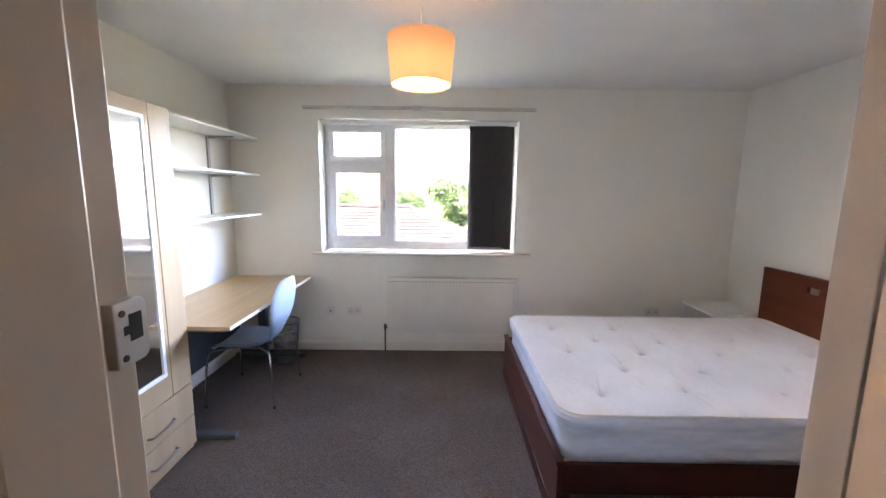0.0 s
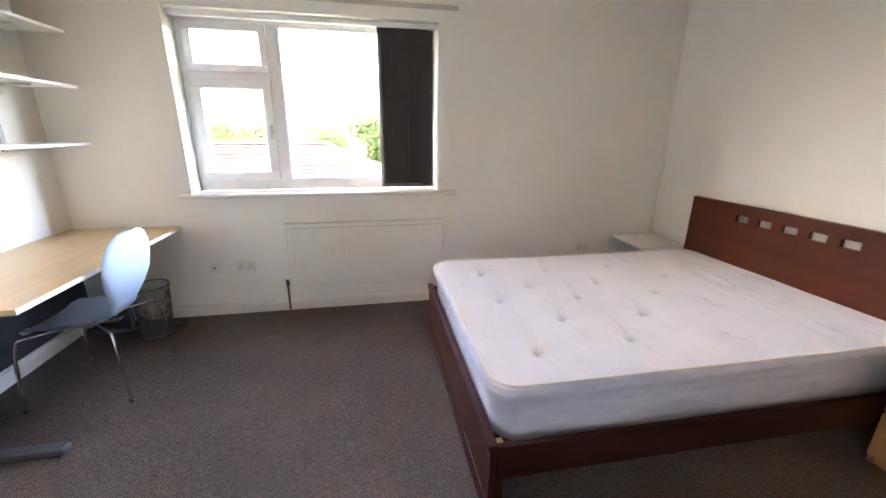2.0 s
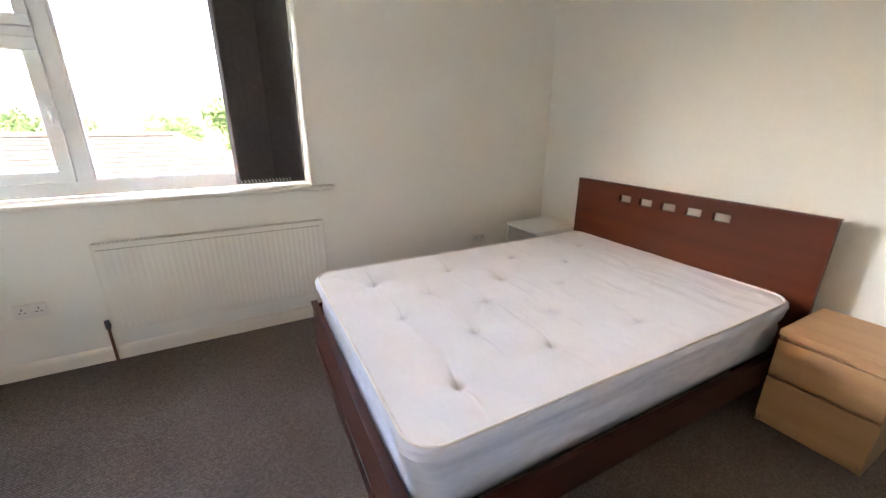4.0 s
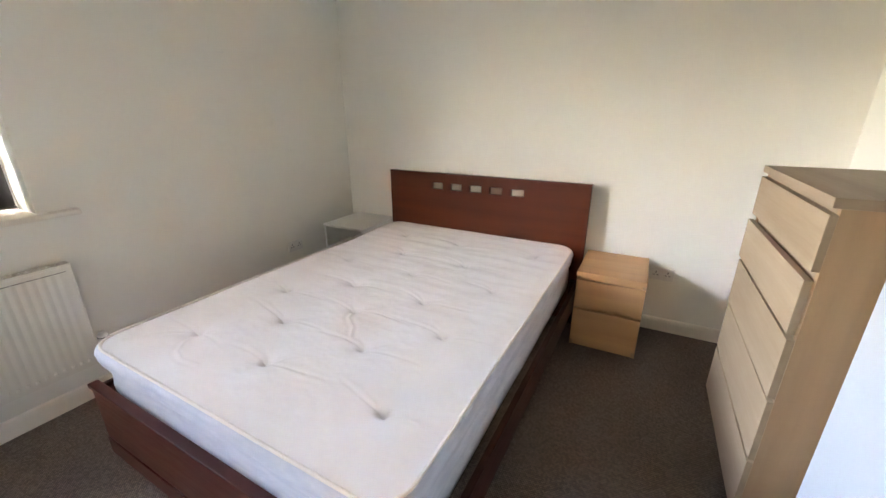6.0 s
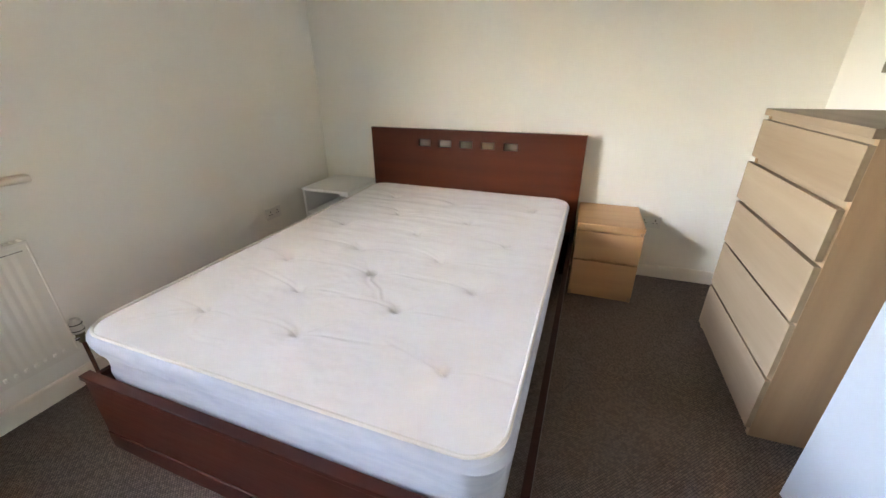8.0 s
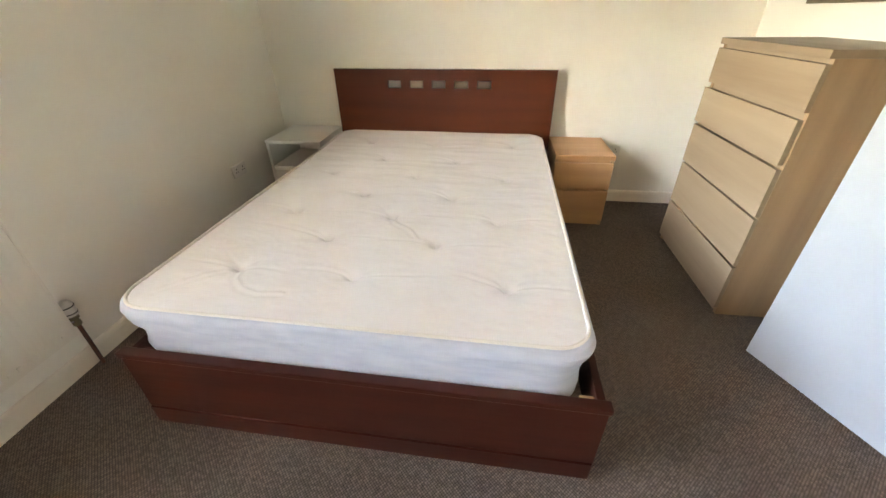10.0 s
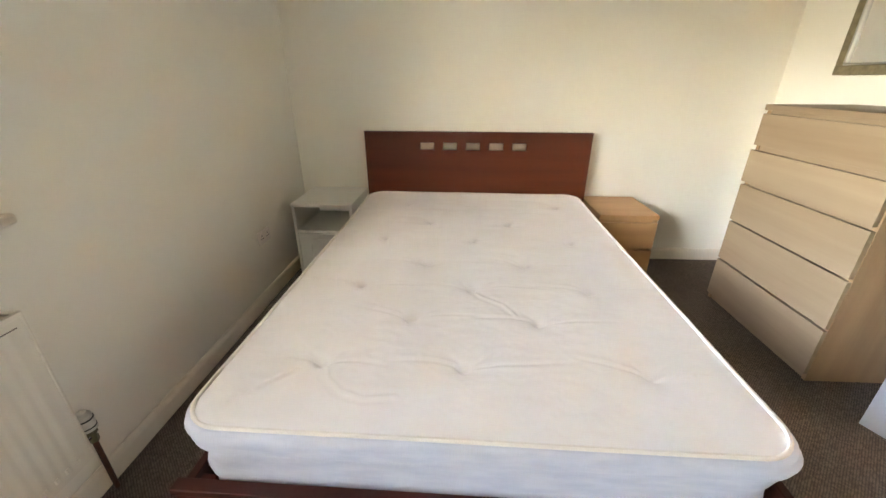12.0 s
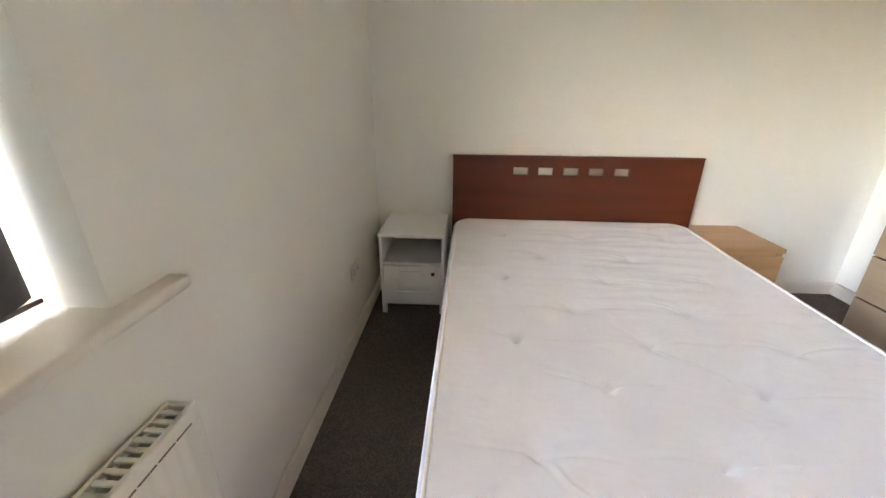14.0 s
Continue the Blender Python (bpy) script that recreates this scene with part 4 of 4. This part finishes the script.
part("rim", tube([(0.126 * math.cos(k / 28 * math.tau), 0.126 * math.sin(k / 28 * math.tau), 0.40) for k in range(30)], 0.005, 8), M_GREY, b, smooth=True)

# ---- pendant lamp ----
LX, LY, LZ0, LZ1 = 0.05, 1.87, 2.092, 2.288
lamp = thing("pendant_lamp", (LX, LY, H), "pendant lamp with a cream fabric drum shade, switched on", "lamp")
bm = bmesh.new()
lo, hi = [], []
for k in range(48):
    a = k / 48 * math.tau
    lo.append(bm.verts.new((LX + 0.132 * math.cos(a), LY + 0.132 * math.sin(a), LZ0)))
    hi.append(bm.verts.new((LX + 0.150 * math.cos(a), LY + 0.150 * math.sin(a), LZ1)))
for k in range(48):
    bm.faces.new((lo[k], lo[(k + 1) % 48], hi[(k + 1) % 48], hi[k]))
part("shade", bm, M_SHADE, lamp, "cream fabric drum shade glowing orange", True)
dif = part("diffuser", rod((LX, LY, LZ0 + 0.004), (LX, LY, LZ0 + 0.006), 0.128, n=48), M_DIFF, lamp, "white bottom diffuser")
part("finial", rod((LX, LY, LZ0 - 0.008), (LX, LY, LZ0 + 0.006), 0.006, n=12), M_CHAIN, dif)
part("flex", rod((LX, LY, LZ1 - 0.03), (LX, LY, H - 0.03), 0.0035), M_CHAIN, lamp, "white flex", True)
part("ceiling_rose", rod((LX, LY, H - 0.03), (LX, LY, H), 0.032, 0.042, 24), M_CHAIN, lamp, smooth=True)
part("lampholder", rod((LX, LY, LZ1 - 0.09), (LX, LY, LZ1 - 0.03), 0.018), M_CHAIN, lamp, smooth=True)
for a in (0, 120, 240):
    part("spoke", rod((LX, LY, LZ1 - 0.03), (LX + 0.147 * math.cos(radians(a)), LY + 0.147 * math.sin(radians(a)), LZ1 - 0.004), 0.0015, n=6), M_CHAIN, lamp)
bm = bmesh.new()
bmesh.ops.create_uvsphere(bm, u_segments=20, v_segments=12, radius=0.03, matrix=Matrix.Translation((LX, LY, LZ1 - 0.125)) @ Matrix.Diagonal((1, 1, 1.2, 1)))
part("bulb", bm, M_BULB, lamp, "glowing bulb", True)

# ---- landing light, unseen, added to warm the door jambs ----
hl = thing("ceiling_light", (-0.85, -0.30, H), "unseen round ceiling light of the landing, added to light the door jambs", "ceiling light")
part("base", rod((-0.85, -0.30, H - 0.03), (-0.85, -0.30, H), 0.15, n=32), M_CHAIN, hl, smooth=True)
bm = bmesh.new()
bmesh.ops.create_uvsphere(bm, u_segments=28, v_segments=14, radius=0.14, matrix=Matrix.Translation((-0.85, -0.30, H - 0.03)) @ Matrix.Diagonal((1, 1, 0.45, 1)))
part("diffuser", bm, M_HALL, hl, "opal glass diffuser", True)

# ---- outside ----
GZ0 = -2.9
bm = bmesh.new()
bmesh.ops.create_grid(bm, x_segments=1, y_segments=1, size=2500, matrix=Matrix.Translation((0, 2000, GZ0)))
structure("ground", bm, M_GRASS, "grass and gardens reaching to the horizon")


def house(x0, y0, x1, y1, eave, ridge, hip, label):
    h = thing("house", ((x0 + x1) / 2, (y0 + y1) / 2, GZ0), label, "house")
    part("wall", box(x0 + 0.4, y0 + 0.4, GZ0, x1 - 0.4, y1 - 0.4, eave), M_RENDER, h)
    ym = (y0 + y1) / 2
    bm = bmesh.new()
    c = [bm.verts.new(p) for p in ((x0, y0, eave), (x1, y0, eave), (x1, y1, eave), (x0, y1, eave))]
    r = [bm.verts.new((x0 + hip, ym, ridge)), bm.verts.new((x1 - hip, ym, ridge))]
    bm.faces.new((c[0], c[1], r[1], r[0])), bm.faces.new((c[1], c[2], r[1])), bm.faces.new((c[2], c[3], r[0], r[1])), bm.faces.new((c[3], c[0], r[0])), bm.faces.new(c)
    bmesh.ops.recalc_face_normals(bm, faces=bm.faces[:])
    roof = part("roof", bm, M_ROOF, h, "hipped roof of pale tiles, darkened against the bright daylight")
    courses = bmesh.new()
    n = 16
    for i in range(1, n):
        f = i / n
        z = eave + (ridge - eave) * f
        yf = y0 + (ym - y0) * f
        xa, xb = x0 + hip * f, x1 - hip * f
        join(courses, box(xa, yf - 0.03, z - 0.02, xb, yf + 0.06, z + 0.03))
        join(courses, box(xb - 0.06, yf, z - 0.02, xb + 0.03, 2 * ym - yf, z + 0.045))
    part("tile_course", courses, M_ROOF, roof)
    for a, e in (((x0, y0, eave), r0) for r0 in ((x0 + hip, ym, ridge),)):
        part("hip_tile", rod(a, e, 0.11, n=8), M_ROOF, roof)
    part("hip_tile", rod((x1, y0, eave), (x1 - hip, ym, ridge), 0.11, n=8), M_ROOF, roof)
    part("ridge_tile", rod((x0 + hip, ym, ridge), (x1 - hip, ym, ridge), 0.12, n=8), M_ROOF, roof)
    for k in range(3):
        xa = x0 + 1.4 + k * (x1 - x0 - 4.2) / 2
        wdw = part("window", box(xa, y0 + 0.36, eave - 1.5, xa + 1.4, y0 + 0.42, eave - 0.35, 0.01), M_UPVC, h)
        part("pane", box(xa + 0.1, y0 + 0.352, eave - 1.4, xa + 1.3, y0 + 0.362, eave - 0.45), M_DARK, wdw)
    return h


house(-10.5, 13, 3.2, 22, -0.9, 1.02, 4.4, "pale rendered house with a hipped tile roof")
house(-34, 30, -20, 40, -0.6, 1.0, 3.5, "pale rendered house with a hipped tile roof")
house(7, 24, 19, 33, -0.8, 1.1, 3.5, "pale rendered house with a hipped tile roof")


def tree(x, y, top, spread, seed, leaves):
    rnd = random.Random(seed)
    t = thing("tree", (x, y, GZ0), "leafy green garden tree behind the roofs", "tree", "garden trees")
    trunk = rod((x, y, GZ0), (x, y, GZ0 + (top - GZ0) * 0.55), 0.22, 0.10, 10)
    for k in range(7):
        a = k * 2.4
        z = GZ0 + (top - GZ0) * (0.3 + 0.05 * k)
        rod((x, y, z), (x + spread * 0.6 * math.cos(a), y + spread * 0.6 * math.sin(a), z + (top - GZ0) * 0.2), 0.07, 0.02, 7, bm=trunk)
    part("trunk", trunk, M_BARK, t)
    lobes = [(x + spread * 0.62 * rnd.uniform(-1, 1), y + spread * 0.62 * rnd.uniform(-1, 1), GZ0 + (top - GZ0) * rnd.uniform(0.42, 0.86), spread * rnd.uniform(0.28, 0.5)) for _ in range(13)]
    verts, faces = [], []
    for _ in range(leaves):
        lx, ly, lz, r = lobes[rnd.randrange(len(lobes))]
        d = Vector((rnd.gauss(0, 1), rnd.gauss(0, 1), rnd.gauss(0, 1))).normalized() * r * rnd.uniform(0.6, 1.05)
        p = Vector((lx, ly, lz)) + d
        u = Vector((rnd.gauss(0, 1), rnd.gauss(0, 1), rnd.gauss(0, 1))).normalized()
        w_ = u.orthogonal().normalized()
        s = rnd.uniform(0.07, 0.16)
        k = len(verts)
        verts += [p - u * s, p + w_ * s * 0.5, p + u * s, p - w_ * s * 0.5]
        faces.append((k, k + 1, k + 2, k + 3))
    me = bpy.data.meshes.new("crown")
    me.from_pydata(verts, [], faces)
    me.materials.append(M_LEAF)
    ob = new("crown", me)
    ob.parent, ob.location = t, -Vector(t.location)
    return t


tree(1.7, 27, 2.9, 2.6, 1, 5000)
tree(4.6, 30, 2.4, 2.8, 2, 5000)
tree(-3.8, 44, 2.0, 3.2, 3, 4000)
tree(-11.5, 42, 2.2, 3.4, 4, 4000)
tree(-16.5, 46, 2.0, 3.6, 5, 4000)
tree(-22, 52, 2.1, 4.0, 6, 4000)
tree(9, 52, 2.4, 4.0, 7, 4000)
